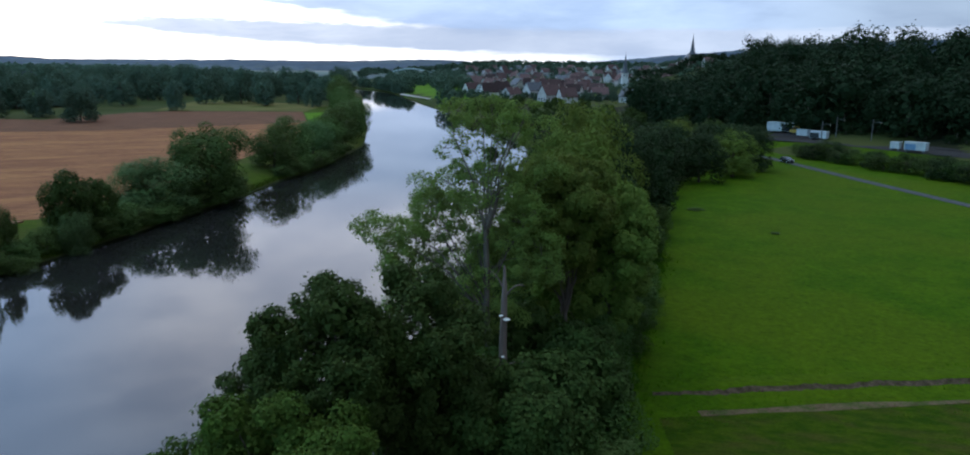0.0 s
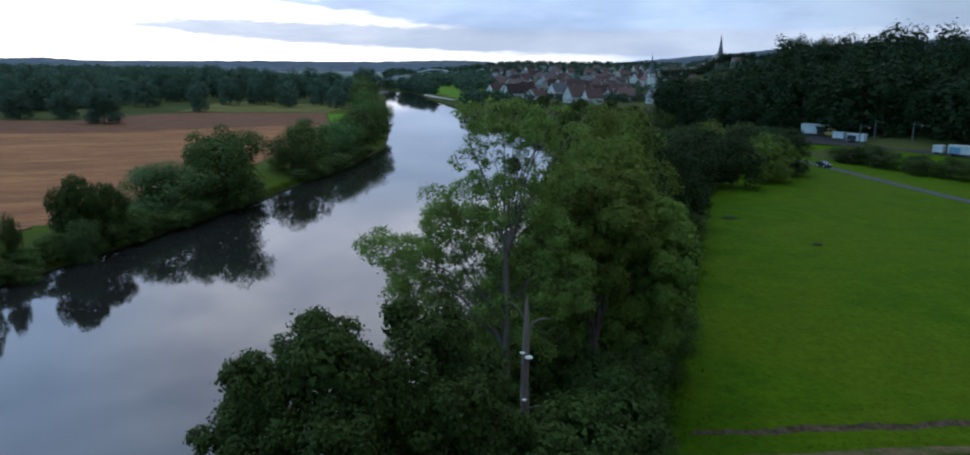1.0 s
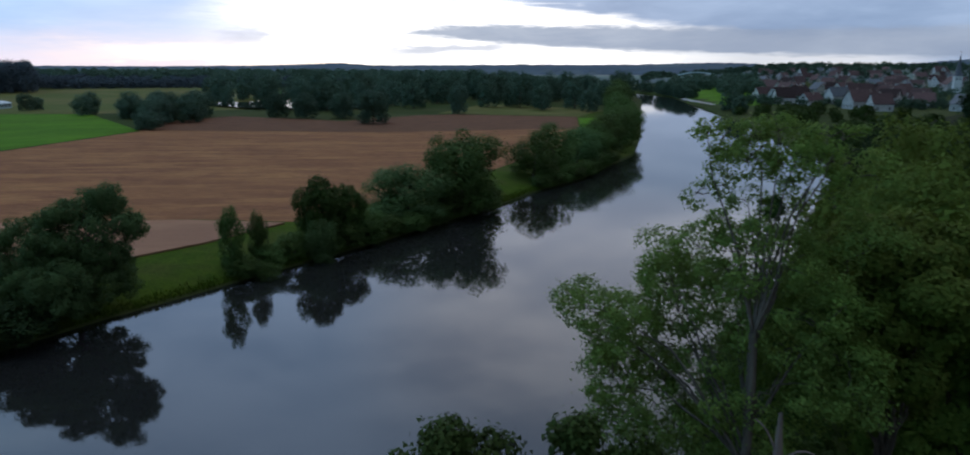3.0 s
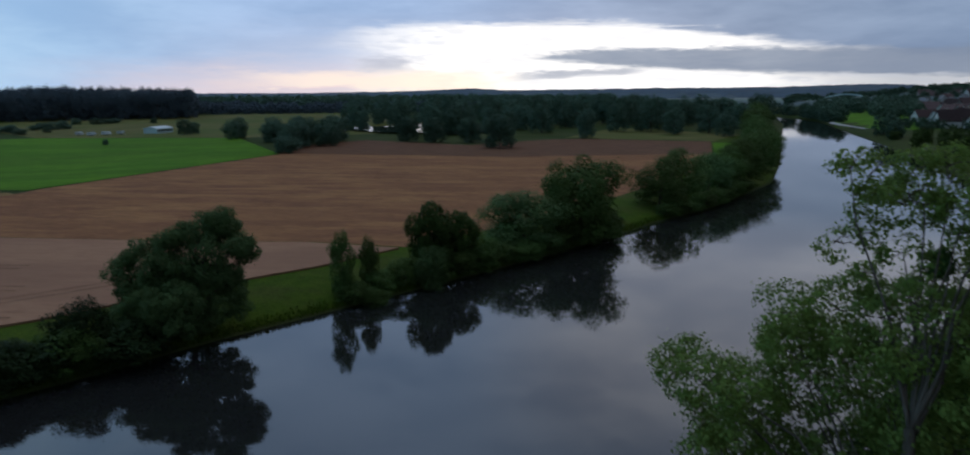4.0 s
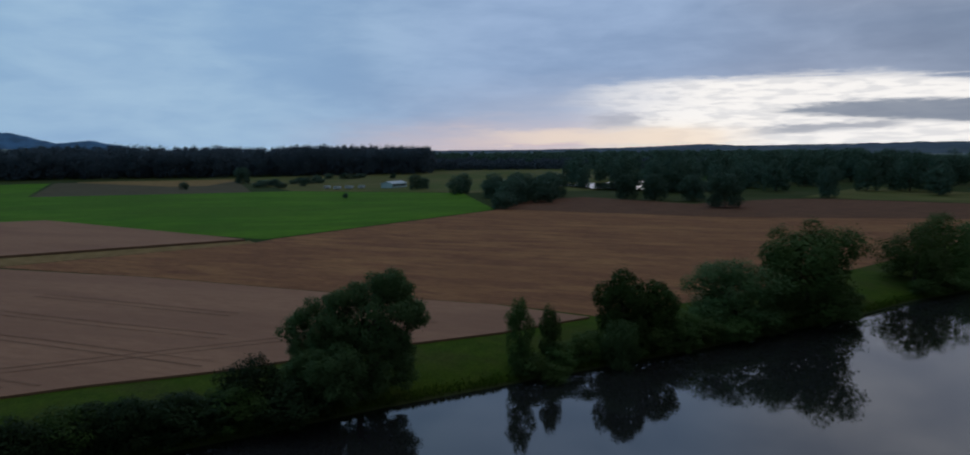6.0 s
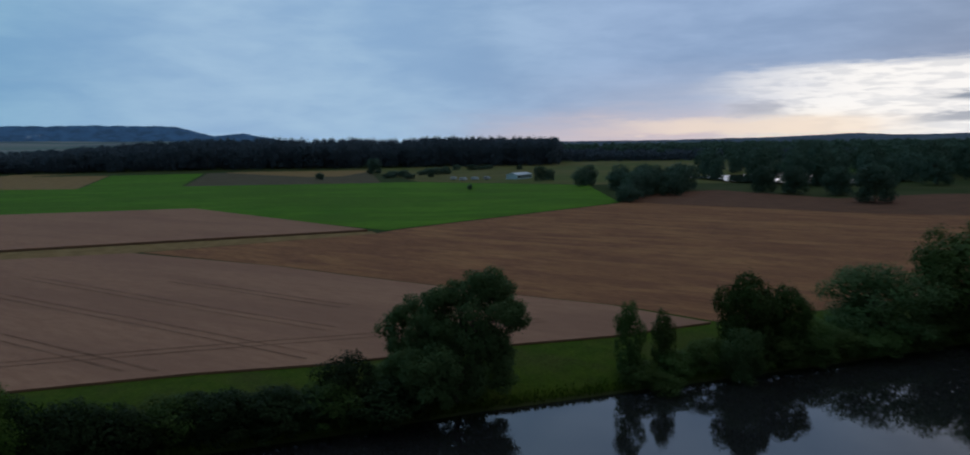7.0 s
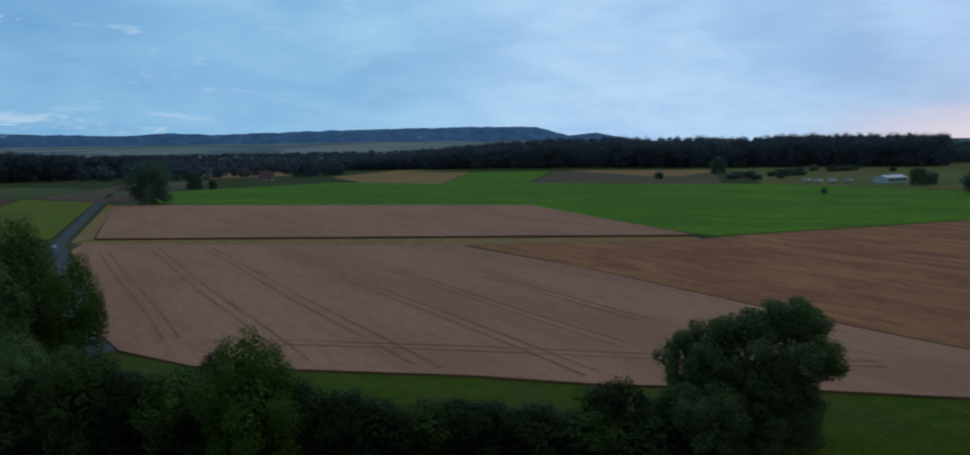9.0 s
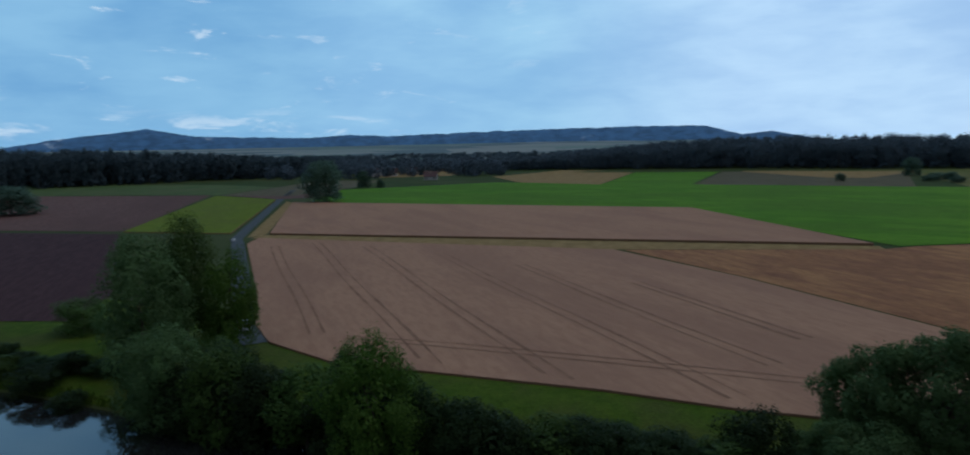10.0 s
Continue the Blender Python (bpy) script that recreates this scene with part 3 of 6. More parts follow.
sheet("meadow_isle", [(-132, 592), (-96, 512), (-60, 540), (-70, 760), (-150, 960), (-205, 930), (-170, 760)], M_GREEN, 0.08, "bright green riverside meadow", "meadow")


def strip(name, line, width, material, lift, label, category, parent=None, wobble=0.0):
    """A track laid along a line on the ground."""
    line = np.asarray(line, float)
    s = np.concatenate([[0], np.cumsum(np.linalg.norm(np.diff(line, axis=0), axis=1))])
    t = np.linspace(0, s[-1], max(int(s[-1] / 4), 2))
    p = np.stack([np.interp(t, s, line[:, 0]), np.interp(t, s, line[:, 1])], -1)
    d = np.gradient(p, axis=0)
    d /= np.linalg.norm(d, axis=1)[:, None]
    nrm = np.stack([-d[:, 1], d[:, 0]], -1)
    wv = width / 2 * np.maximum(1 + wobble * np.array([noise.noise((a * 0.13, width, p[0, 0])) for a in t]), 0.15)[:, None]
    a, b = p + nrm * wv, p - nrm * wv
    v = np.concatenate([np.column_stack([a, height(a[:, 0], a[:, 1]) + lift]), np.column_stack([b, height(b[:, 0], b[:, 1]) + lift])])
    k = len(p)
    me = mesh_arrays(name, v, [(i, i + k, i + k + 1, i + 1) for i in range(k - 1)], material)
    if parent:
        return part(name, me, material, parent)
    return tagged(new(name, me), label, category, kind="structure")


strip("road_farm", [(-97.5, -11.5), (-106, -19.5), (-124, -31), (-188, -74.5), (-197, -81), (-345, -155), (-470, -215)], 3.4, M_ASPHALT, 0.12,
      "narrow grey farm track between fields", "track")
strip("road_meadow", [(30, 262), (50, 222), (57, 205), (66, 168), (75, 136), (90, 80), (110, 0)], 2.8, M_ASPHALT, 0.08, "narrow grey asphalt path through the meadow", "path")
field = bpy.data.objects["field_wheat"]


def within(outline, x, y):
    """Whether a point lies inside an outline, two metres from its edge."""
    def odd(x, y):
        c = False
        for (xa, ya), (xb, yb) in zip(outline, outline[1:] + outline[:1]):
            if (ya > y) != (yb > y) and x < xa + (xb - xa) * (y - ya) / (yb - ya):
                c = not c
        return c
    return all(odd(x + a, y + b) for a, b in ((2, 0), (-2, 0), (0, 2), (0, -2)))


along, across = np.array([math.cos(TRAM), math.sin(TRAM)]), np.array([-math.sin(TRAM), math.cos(TRAM)])
for offset, a0, a1 in ((53.2, -185, -88), (63.8, -187, -68), (74.8, -173, -54), (88, -152, -46), (98.2, -128, -53), (109.2, -101, -60)):
    for side in (-0.95, 0.95):
        o = offset + side
        line = [along * a + across * (o + 0.25 * math.sin(a * 0.07 + offset)) for a in np.linspace(a0, a1, 40)]
        strip("wheel_rut", [q for q in line if within(WHEAT, *q)], 0.38, M_RUT, 0.31, "", "", field, 1.1)
for side in (8.5, 10.4):
    strip("wheel_rut", [(-95 - side * 0.7, -1), (-91 - side, 14), (-88 - side, 34), (-83 - side, 62), (-81 - side, 78)], 0.34, M_RUT, 0.31, "", "", field, 1.1)
ditch = [(8, 52), (13, 52.8), (24, 55.5), (36, 58), (70, 64), (110, 72)]
sheet("meadow_rough", [(9, 45.6), (20, 48), (32, 51), (66, 57.2), (106, 65), (110, 20), (60, 0), (16, 20), (10, 34)], M_ROUGH, 0.05, "rough darker grass beside the wheel track", "meadow", 6)


def earth_step(line, name, label):
    """A low crumbling step of bare earth along the meadow's edge."""
    line = np.asarray(line, float)
    s = np.concatenate([[0], np.cumsum(np.linalg.norm(np.diff(line, axis=0), axis=1))])
    t = np.linspace(0, s[-1], int(s[-1] / 0.5))
    p = np.stack([np.interp(t, s, line[:, 0]), np.interp(t, s, line[:, 1])], -1)
    p[:, 1] += np.array([0.45 * noise.noise((a * 0.30, 3, 1)) + 0.30 * noise.noise((a * 1.7, 5, 2)) for a in t])
    high = np.array([0.22 + 0.24 * noise.noise((a * 0.22, 1, 7)) + 0.14 * noise.noise((a * 1.3, 2, 3)) for a in t]) * smooth01(t / 9)
    z = height(p[:, 0], p[:, 1])
    rows_ = [np.column_stack([p[:, 0], p[:, 1] + dy, z + 0.035 + f * np.maximum(high, 0.0)]) for dy, f in ((2.6, 0.0), (1.1, 0.75), (0.35, 1.0), (0.1, 0.85), (-0.1, 0.0), (-0.5, -0.02))]
    k = len(p)
    f = [(l * k + i, l * k + i + 1, (l + 1) * k + i + 1, (l + 1) * k + i) for l in range(5) for i in range(k - 1)]
    me = mesh_arrays(name, np.concatenate(rows_), f, M_GRASS)
    me.materials.append(M_EARTH)
    me.polygons.foreach_set("material_index", np.repeat([0, 0, 0, 1, 1], k - 1))
    return tagged(new(name, me), label, "bank", kind="structure")


earth_step([(x + 1, y - 2.2) for x, y in ditch], "meadow_step", "low crumbling step of bare earth across the meadow")
strip("dirt_strip_near", [(x - 1, y - 6.2) for x, y in ditch[1:]], 0.9, M_DIRT, 0.05, "bare wheel track in the meadow", "track", wobble=1.2)
strip("railway_bed", [(0, 350), (50, 285), (66, 268), (92, 244), (116, 220), (196, 137), (266, 47)], 7.0, M_BALLAST, 0.25, "grey ballast bed of a railway line", "railway")

# distant ridges, all round the plain
def ridge(name, profile, dist, material, label, depth=250.0, base=-5.0):
    """A long hill: tops by bearing (degrees left of +y), with a slope in front."""
    az = np.radians(np.linspace(profile[0][0], profile[-1][0], 520))
    top = np.interp(np.degrees(az), [p[0] for p in profile], [p[1] for p in profile])
    top = top + np.array([5 * noise.noise((a * 60, dist, 0)) + 3.0 * noise.noise((a * 260, dist, 2)) + 2.2 * noise.noise((a * 900, dist, 4)) for a in az]) * np.clip(top / 60, 0.2, 1)
    v, levels = [], ((0, base), (0.35, 0.30), (0.7, 0.75), (1.0, 1.0))
    for f, z in levels:
        r = dist - depth * (1 - f)
        zz = np.full_like(top, base) if f == 0 else top * z
        wob = np.array([noise.noise((a * 80, f * 3, dist)) for a in az]) * 60 * (0 if f == 1.0 else 1)
        v.append(np.stack([-np.sin(az) * (r + wob), np.cos(az) * (r + wob), zz], -1))
    k = len(az)
    f = [(l * k + i, l * k + i + 1, (l + 1) * k + i + 1, (l + 1) * k + i) for l in range(len(levels) - 1) for i in range(k - 1)]
    return tagged(new(name, mesh_arrays(name, np.concatenate(v), f, material, True)), label, "hills", kind="structure")


def far_plain():
    """Patchwork of fields on the far plain, its haze added as faint blue emission."""
    m = bpy.data.materials.new("hazy_fields")
    m.use_nodes = True
    n = Nodes(m.node_tree)
    tc = n.add("ShaderNodeTexCoord").outputs["Object"]
    cell = n.add("ShaderNodeTexVoronoi", {"Vector": n.mapping(tc, (1, 1, 0)), "Scale": 0.0032}).outputs["Color"]
    g = n.add("ShaderNodeSeparateColor", {0: cell}).outputs[0]
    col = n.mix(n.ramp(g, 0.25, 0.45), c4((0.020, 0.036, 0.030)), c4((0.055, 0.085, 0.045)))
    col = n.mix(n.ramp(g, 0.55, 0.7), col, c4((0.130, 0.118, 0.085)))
    # faint blue emission stands in for haze over the fields
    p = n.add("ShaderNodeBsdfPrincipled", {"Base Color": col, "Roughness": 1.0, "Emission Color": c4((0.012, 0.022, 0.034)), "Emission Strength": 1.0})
    n.add("ShaderNodeOutputMaterial", {0: p})
    az = np.radians(np.linspace(-40, 200, 90))
    west = smooth01((np.degrees(az) - 76) / 22)
    v = np.concatenate([np.stack([-np.sin(az) * r, np.cos(az) * r, height(-np.sin(az) * r, np.cos(az) * r) + lift + rise * west], -1)
                        for r, lift, rise in ((1150, 0.5, 0), (1500, 2, 3), (2000, 4, 8), (3000, 6, 24), (4480, 10, 54))])
    f = [(l * 90 + i, l * 90 + i + 1, (l + 1) * 90 + i + 1, (l + 1) * 90 + i) for l in range(4) for i in range(89)]
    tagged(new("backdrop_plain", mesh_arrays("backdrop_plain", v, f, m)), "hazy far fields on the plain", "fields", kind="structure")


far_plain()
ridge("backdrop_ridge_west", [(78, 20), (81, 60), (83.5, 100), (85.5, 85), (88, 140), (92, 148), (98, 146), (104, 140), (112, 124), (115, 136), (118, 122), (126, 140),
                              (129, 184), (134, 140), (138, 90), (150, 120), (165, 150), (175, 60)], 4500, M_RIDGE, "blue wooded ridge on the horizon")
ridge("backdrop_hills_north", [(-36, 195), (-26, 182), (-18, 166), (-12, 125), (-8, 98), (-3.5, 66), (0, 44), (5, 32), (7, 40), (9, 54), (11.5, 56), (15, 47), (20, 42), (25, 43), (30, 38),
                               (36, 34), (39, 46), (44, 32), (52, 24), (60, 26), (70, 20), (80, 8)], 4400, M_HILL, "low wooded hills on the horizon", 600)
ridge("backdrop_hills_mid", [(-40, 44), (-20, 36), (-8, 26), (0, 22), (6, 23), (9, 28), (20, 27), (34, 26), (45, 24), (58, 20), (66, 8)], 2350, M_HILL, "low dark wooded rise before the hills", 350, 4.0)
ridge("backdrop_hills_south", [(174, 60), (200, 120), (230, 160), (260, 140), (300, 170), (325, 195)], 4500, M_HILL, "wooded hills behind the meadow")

# ---- trees ----
def unit(v):
    return v / (np.linalg.norm(v, axis=-1, keepdims=True) + 1e-9)


def foliage(rng, lobes, leaves, size, spread=0.18, droop=0.0, corners=3, ruffle=0.42, knob=0.6, fill=0.8, loose=0.08):
    """Leaves on billows: each lobe (x, y, z, rx, ry, rz) bears knobs, the leaves sit on the knobs' outer sides, and large inner leaves close the heart."""
    lobes = np.asarray(lobes, float)
    mean_r = (lobes[:, 3] * lobes[:, 4] * lobes[:, 5]) ** (1 / 3)
    weight = mean_r ** 2 / (mean_r ** 2).sum()
    count = np.clip((1.5 * (mean_r / knob) ** 2).astype(int), 3, 60)
    owner = np.repeat(np.arange(len(lobes)), count)
    kd = unit(rng.normal(size=(len(owner), 3)) + [0, 0, 0.25])
    kr = np.minimum(knob * rng.uniform(0.65, 1.35, len(owner)) / mean_r[owner], 0.6)
    kc = lobes[owner, :3] + kd * lobes[owner, 3:] * (1.0 - 0.55 * kr)[:, None]
    kw = (kr * mean_r[owner]) ** 2
    kw = kw / kw.sum()
    got, n_got = [], 0
    for _ in range(5):
        m = int(leaves * 1.6)
        k = rng.choice(len(owner), m, p=kw)
        lobe = owner[k]
        d = unit(kd[k] * 0.75 + rng.normal(size=(m, 3)))
        r = kr[k] * (1 - 0.45 * rng.random(m) ** 2 + np.abs(rng.normal(0, spread, m)))
        r = r + np.where(rng.random(m) < loose, rng.uniform(0.05, 0.5, m) * kr[k], 0.0)
        at = kc[k] + d * lobes[lobe, 3:] * r[:, None]
        out = np.ones(m, bool)
        for q in range(len(lobes)):
            inside = (((at - lobes[q, :3]) / (lobes[q, 3:] * 0.80)) ** 2).sum(1) < 1
            out &= ~(inside & (lobe != q))
        out &= at[:, 2] > 0.1
        got.append(np.concatenate([at[out], d[out]], 1))
        n_got += int(out.sum())
        if n_got >= leaves:
            break
    got = np.concatenate(got)[:leaves]
    at, d = got[:, :3], got[:, 3:]
    leaves = len(at)
    normal = unit(d + rng.normal(size=(leaves, 3)) * ruffle + [0, 0, 0.3])
    u = unit(np.cross(normal, rng.normal(size=(leaves, 3))))
    u[:, 2] -= droop
    u = unit(u)
    ln = size * rng.uniform(0.65, 1.35, leaves)[:, None]
    l_in = min(size * 2.6, float(mean_r.max()) * 0.7)        # the closed heart of the crown
    n_in = int(min(fill * (5.8 * mean_r ** 2).sum() / (0.4 * l_in ** 2), leaves * 0.3))
    lobe = rng.choice(len(lobes), n_in, p=weight)
    di = unit(rng.normal(size=(n_in, 3)))
    at = np.concatenate([at, lobes[lobe, :3] + di * lobes[lobe, 3:] * rng.uniform(0.55, 0.80, n_in)[:, None]])
    normal = np.concatenate([normal, unit(di + rng.normal(size=(n_in, 3)) * 0.3)])
    u = np.concatenate([u, unit(np.cross(di, rng.normal(size=(n_in, 3))))])
    ln = np.concatenate([ln, np.minimum(l_in, mean_r[lobe] * 0.7)[:, None] * rng.uniform(0.7, 1.1, n_in)[:, None]])
    v = np.cross(normal, u)
    a, b = at - u * ln * 0.5, at + u * ln * 0.5
    mid = at - u * ln * 0.08 + normal * ln * 0.06
    if corners == 4:
        verts = np.stack([a, mid + v * ln * 0.33, b, mid - v * ln * 0.33], 1).reshape(-1, 3)
    else:
        verts = np.stack([a + v * ln * 0.45, a - v * ln * 0.45, b], 1).reshape(-1, 3)
    verts[:, 2] = np.maximum(verts[:, 2], 0.05)
    return verts, np.arange(len(at) * corners).reshape(-1, corners)


def lobes_in(rng, n, width, low, top, lobe=0.36, flat=1.0, gap=0.72):
    """Lobes spread over an egg-shaped crown."""
    d = unit(rng.normal(size=(n, 3)))
    f = gap * rng.uniform(0.74, 1.0, n)[:, None]
    half = np.array([width / 2, width / 2, (top - low) / 2])
    c = d * f * half + [0, 0, (top + low) / 2]
    r = lobe * rng.uniform(0.7, 1.25, n)
    rad = np.stack([r * width / 2, r * width / 2, r * (top - low) / 2 * flat], -1)
    rad[:, 2] = np.clip(rad[:, 2], rad[:, 0] * 0.6, rad[:, 0] * 1.3)
    c[:, 2] = np.minimum(c[:, 2], top - rad[:, 2] * 0.95)
    c[:, 2] = np.maximum(c[:, 2], low + rad[:, 2] * 0.5)
    core = np.array([[0, 0, (top + low) / 2, width * 0.39, width * 0.39, (top - low) * 0.43]])
    m = max(n // 2, 5)                                   # a skirt of lower lobes
    a = np.arange(m) * 2 * np.pi / m + rng.uniform(0, 0.7, m)
    q = width * 0.17 * rng.uniform(0.8, 1.2, m)
    zc = low + (top - low) * rng.uniform(0.10, 0.26, m)
    skirt = np.stack([np.cos(a) * width * 0.29, np.sin(a) * width * 0.29, zc, q, q, q * 1.1], -1)
    return np.concatenate([core, np.column_stack([c, rad]), skirt])


def limbs(rng, foot, lobes, thick, fork, bend=0.6, most=16, single=False, lowest=0.30):
    """A tapered trunk from the foot to the fork, and a limb from there to each lobe."""
    foot, fork = np.asarray(foot, float), np.asarray(fork, float)
    s = np.linspace(0, 1, 7)[:, None]
    sway = rng.normal(size=(7, 3)) * thick * 0.25 * [1, 1, 0]
    sway[0] = 0
    trunk = foot + (fork - foot) * s + sway
    pieces = [tube(trunk, thick * np.array([1.45, 1.0, 0.9, 0.85, 0.8, 0.75, 0.7]), 9)]
    for lobe in lobes[:most]:
        reach = math.hypot(lobe[0] - fork[0], lobe[1] - fork[1])
        t0 = min(max((lobe[2] - 1.1 * reach - foot[2]) / (fork[2] - foot[2]), lowest), 1.0) * rng.uniform(0.92, 1.0)
        a = foot + (fork - foot) * t0
        b = np.asarray(lobe[:3]) + rng.normal(size=3) * 0.1 * lobe[3]
        k = np.linspace(0, 1, 6)[:, None]
        line = a + (b - a) * k + np.array([0, 0, 1.0]) * np.sin(k * np.pi) * bend * rng.uniform(-0.3, 1) + rng.normal(size=(6, 3)) * thick * 0.6 * np.sin(k * np.pi)
        r0 = thick * rng.uniform(0.20, 0.36)
        pieces.append(tube(line, r0 * np.linspace(1, 0.22, 6), 6))
    return pieces if single else joined(pieces)


def split_limbs(tree_ob, pieces):
    """Replaces the joined wood of a tree by a trunk and single limbs."""
    for child in list(tree_ob.children):
        if child.name.startswith("trunk"):
            bpy.data.objects.remove(child)
    part("trunk", mesh_arrays("trunk", *pieces[0], M_BARK, True), M_BARK, tree_ob)
    for piece in pieces[1:]:
        part("limb", mesh_arrays("limb", *piece, M_BARK, True), M_BARK, tree_ob)


def plant(name, at, label, category, crown_mesh, wood_mesh, m_leaf, group="", turn=0.0, scale=(1, 1, 1)):
    """A tree as a thing with a trunk and a crown."""
    ob = new(name)
    ob.matrix_basis = pose(*at, 0, 0, turn) @ Matrix.Diagonal((*scale, 1))
    tagged(ob, label, category, group)
    part("trunk", mesh_arrays("trunk", *wood_mesh, M_BARK, True), M_BARK, ob)
    part("crown", mesh_arrays("crown", *crown_mesh, m_leaf), m_leaf, ob)
    return ob


def form(rng, shape, leaves, size, ruffle=0.42, fill=0.8, knob=0.95):
    """Crown and wood of a tree about 10 m high and 8 m wide."""
    if shape == "bush":                                    # a dome of billows down to the ground
        lobes = lobes_in(rng, 13, 8.4, 0.0, 10, 0.40, 1.0, 0.66)
        fork, thick = (0, 0, 3.0), 0.16
    elif shape == "willow":                                # tall, with bays between big billows
        lobes = lobes_in(rng, 15, 8.6, 0.6, 10.3, 0.34, 0.9, 0.80)[1:]
        lobes = np.concatenate([[[0, 0, 4.6, 2.4, 2.4, 3.6]], lobes])
        fork, thick = (0.3, 0, 4.0), 0.26
    elif shape == "column":
        lobes = lobes_in(rng, 12, 8.0, 0.3, 10.4, 0.42, 0.7, 0.68)
        fork, thick = (0, 0, 7.0), 0.16
    elif shape == "tall":
        lobes = lobes_in(rng, 15, 8.2, 0.2, 10, 0.38, 0.9, 0.70)
        fork, thick = (0, 0, 4.6), 0.24
    else:
        lobes = lobes_in(rng, 6, 8.2, 0.0, 10, 0.46, 0.9, 0.56)
        fork, thick = (0, 0, 5.0), 0.2
    return foliage(rng, lobes, leaves, size, ruffle=ruffle, fill=fill, knob=knob), limbs(rng, (0, 0, -0.3), lobes, thick, fork, most=7)


STOCK = {}


def tree(shape, variant, at, high, wide, m_leaf, label, category="tree", name="tree", group="", leaves=7500, size=0.34, turn=None, sink=0.0):
    """Plants a tree of that height and width; alike ones share their meshes."""
    key = (shape, variant, m_leaf.name, leaves)
    x, y = at
    rng = np.random.default_rng(abs(int(x * 131 + y * 17)) + 5)
    turn = float(rng.uniform(0, 360)) if turn is None else turn
    place, scale = (x, y, h(x, y) - sink), (wide / 8, wide / 8, high / 10)
    if key not in STOCK:
        r = np.random.default_rng(variant * 97 + len(shape) * 7 + 3)
        crown_mesh, wood_mesh = form(r, shape, leaves, size * 0.56, 0.32)
        STOCK[key] = plant(name, place, label, category, crown_mesh, wood_mesh, m_leaf, group, turn, scale)
        return STOCK[key]
    first = STOCK[key]
    ob = first.copy()
    scene.collection.objects.link(ob)
    for child in first.children:
        c = child.copy()
        scene.collection.objects.link(c)
        c.parent = ob
    ob.matrix_basis = pose(*place, 0, 0, turn) @ Matrix.Diagonal((*scale, 1))
    ob.name = name
    return tagged(ob, label, category, group)


# left bank, downstream of the big willow
ROW = "trees along the far bank"
tree("column", 1, (-70.2, 77.6), 8.6, 3.6, M_LEAF_BANK, "slim young alder on the grassy bank", group=ROW, leaves=6000, size=0.36)
tree("column", 2, (-70.0, 82.0), 6.8, 3.3, M_LEAF_BANK, "short slim alder beside its taller twin", group=ROW, leaves=6000, size=0.36)
tree("bush", 1, (-66.8, 79.5), 2.6, 5.0, M_LEAF_BANK, "low willow scrub at the water's edge", "shrub", "shrub", leaves=5000, size=0.3)
tree("tall", 4, (-69.2, 93.2), 10.2, 7.0, M_LEAF_DARK, "dark round-topped alder on the bank", group=ROW, leaves=8000, size=0.44)
tree("tall", 4, (-68.4, 98.2), 8.4, 6.4, M_LEAF_DARK, "lower dark alder beside the round-topped one", group=ROW, leaves=8000, size=0.44)
tree("bush", 2, (-66.2, 90.0), 6.4, 5.6, M_LEAF_WILLOW, "pale rounded willow bush by the water", "shrub", "shrub", leaves=7000, size=0.3)
tree("bush", 3, (-67.5, 101), 4.6, 7.0, M_LEAF_BANK, "low scrub between the bank trees", "shrub", "shrub", leaves=5000, size=0.3)
tree("bush", 4, (-68.6, 115.0), 9.2, 15.2, M_LEAF_WILLOW, "broad rounded willow on the bank", group=ROW, leaves=11000, size=0.28)
tree("bush", 5, (-66.0, 128.4), 15.4, 17.0, M_LEAF_BANK, "tall spreading willow with gaps in its crown", group=ROW, leaves=13000, size=0.28)
tree("bush", 1, (-64.6, 134), 5.0, 8.0, M_LEAF_BANK, "willow scrub under the tall willow", "shrub", "shrub", leaves=5000, size=0.3)
tree("tall", 2, (-68.2, 166), 11.2, 13.0, M_LEAF_BANK, "rounded willow leaning over the river", group=ROW, leaves=9000, size=0.26)
tree("bush", 2, (-69.4, 180), 11.8, 13.0, M_LEAF_BANK, "dense bank tree in a closed row", group=ROW, leaves=7000, size=0.3)
tree("bush", 1, (-69.4, 207), 10.6, 12.5, M_LEAF_BANK, "dense bank tree in a closed row", group=ROW, leaves=5000, size=0.3)
tree("bush", 3, (-68.6, 194), 9.8, 12.5, M_LEAF_WILLOW, "dense grey-green bank tree", group=ROW, leaves=7000, size=0.3)
for k in range(30):
    r = np.random.default_rng(540 + k)
    y = 78 + 4.6 * k
    if 139 < y < 157:
        continue
    x = float(bank_l(y)) - r.uniform(0.2, 1.4)
    tree("bush", 1 + k % 4, (x, y), r.uniform(2.2, 3.8), r.uniform(5.0, 7.0), M_LEAF_BANK, "dark scrub hanging over the water", "shrub", "shrub", "scrub on the bank",
         leaves=(3600, 4200, 3600, 4200)[k % 4], size=0.42)
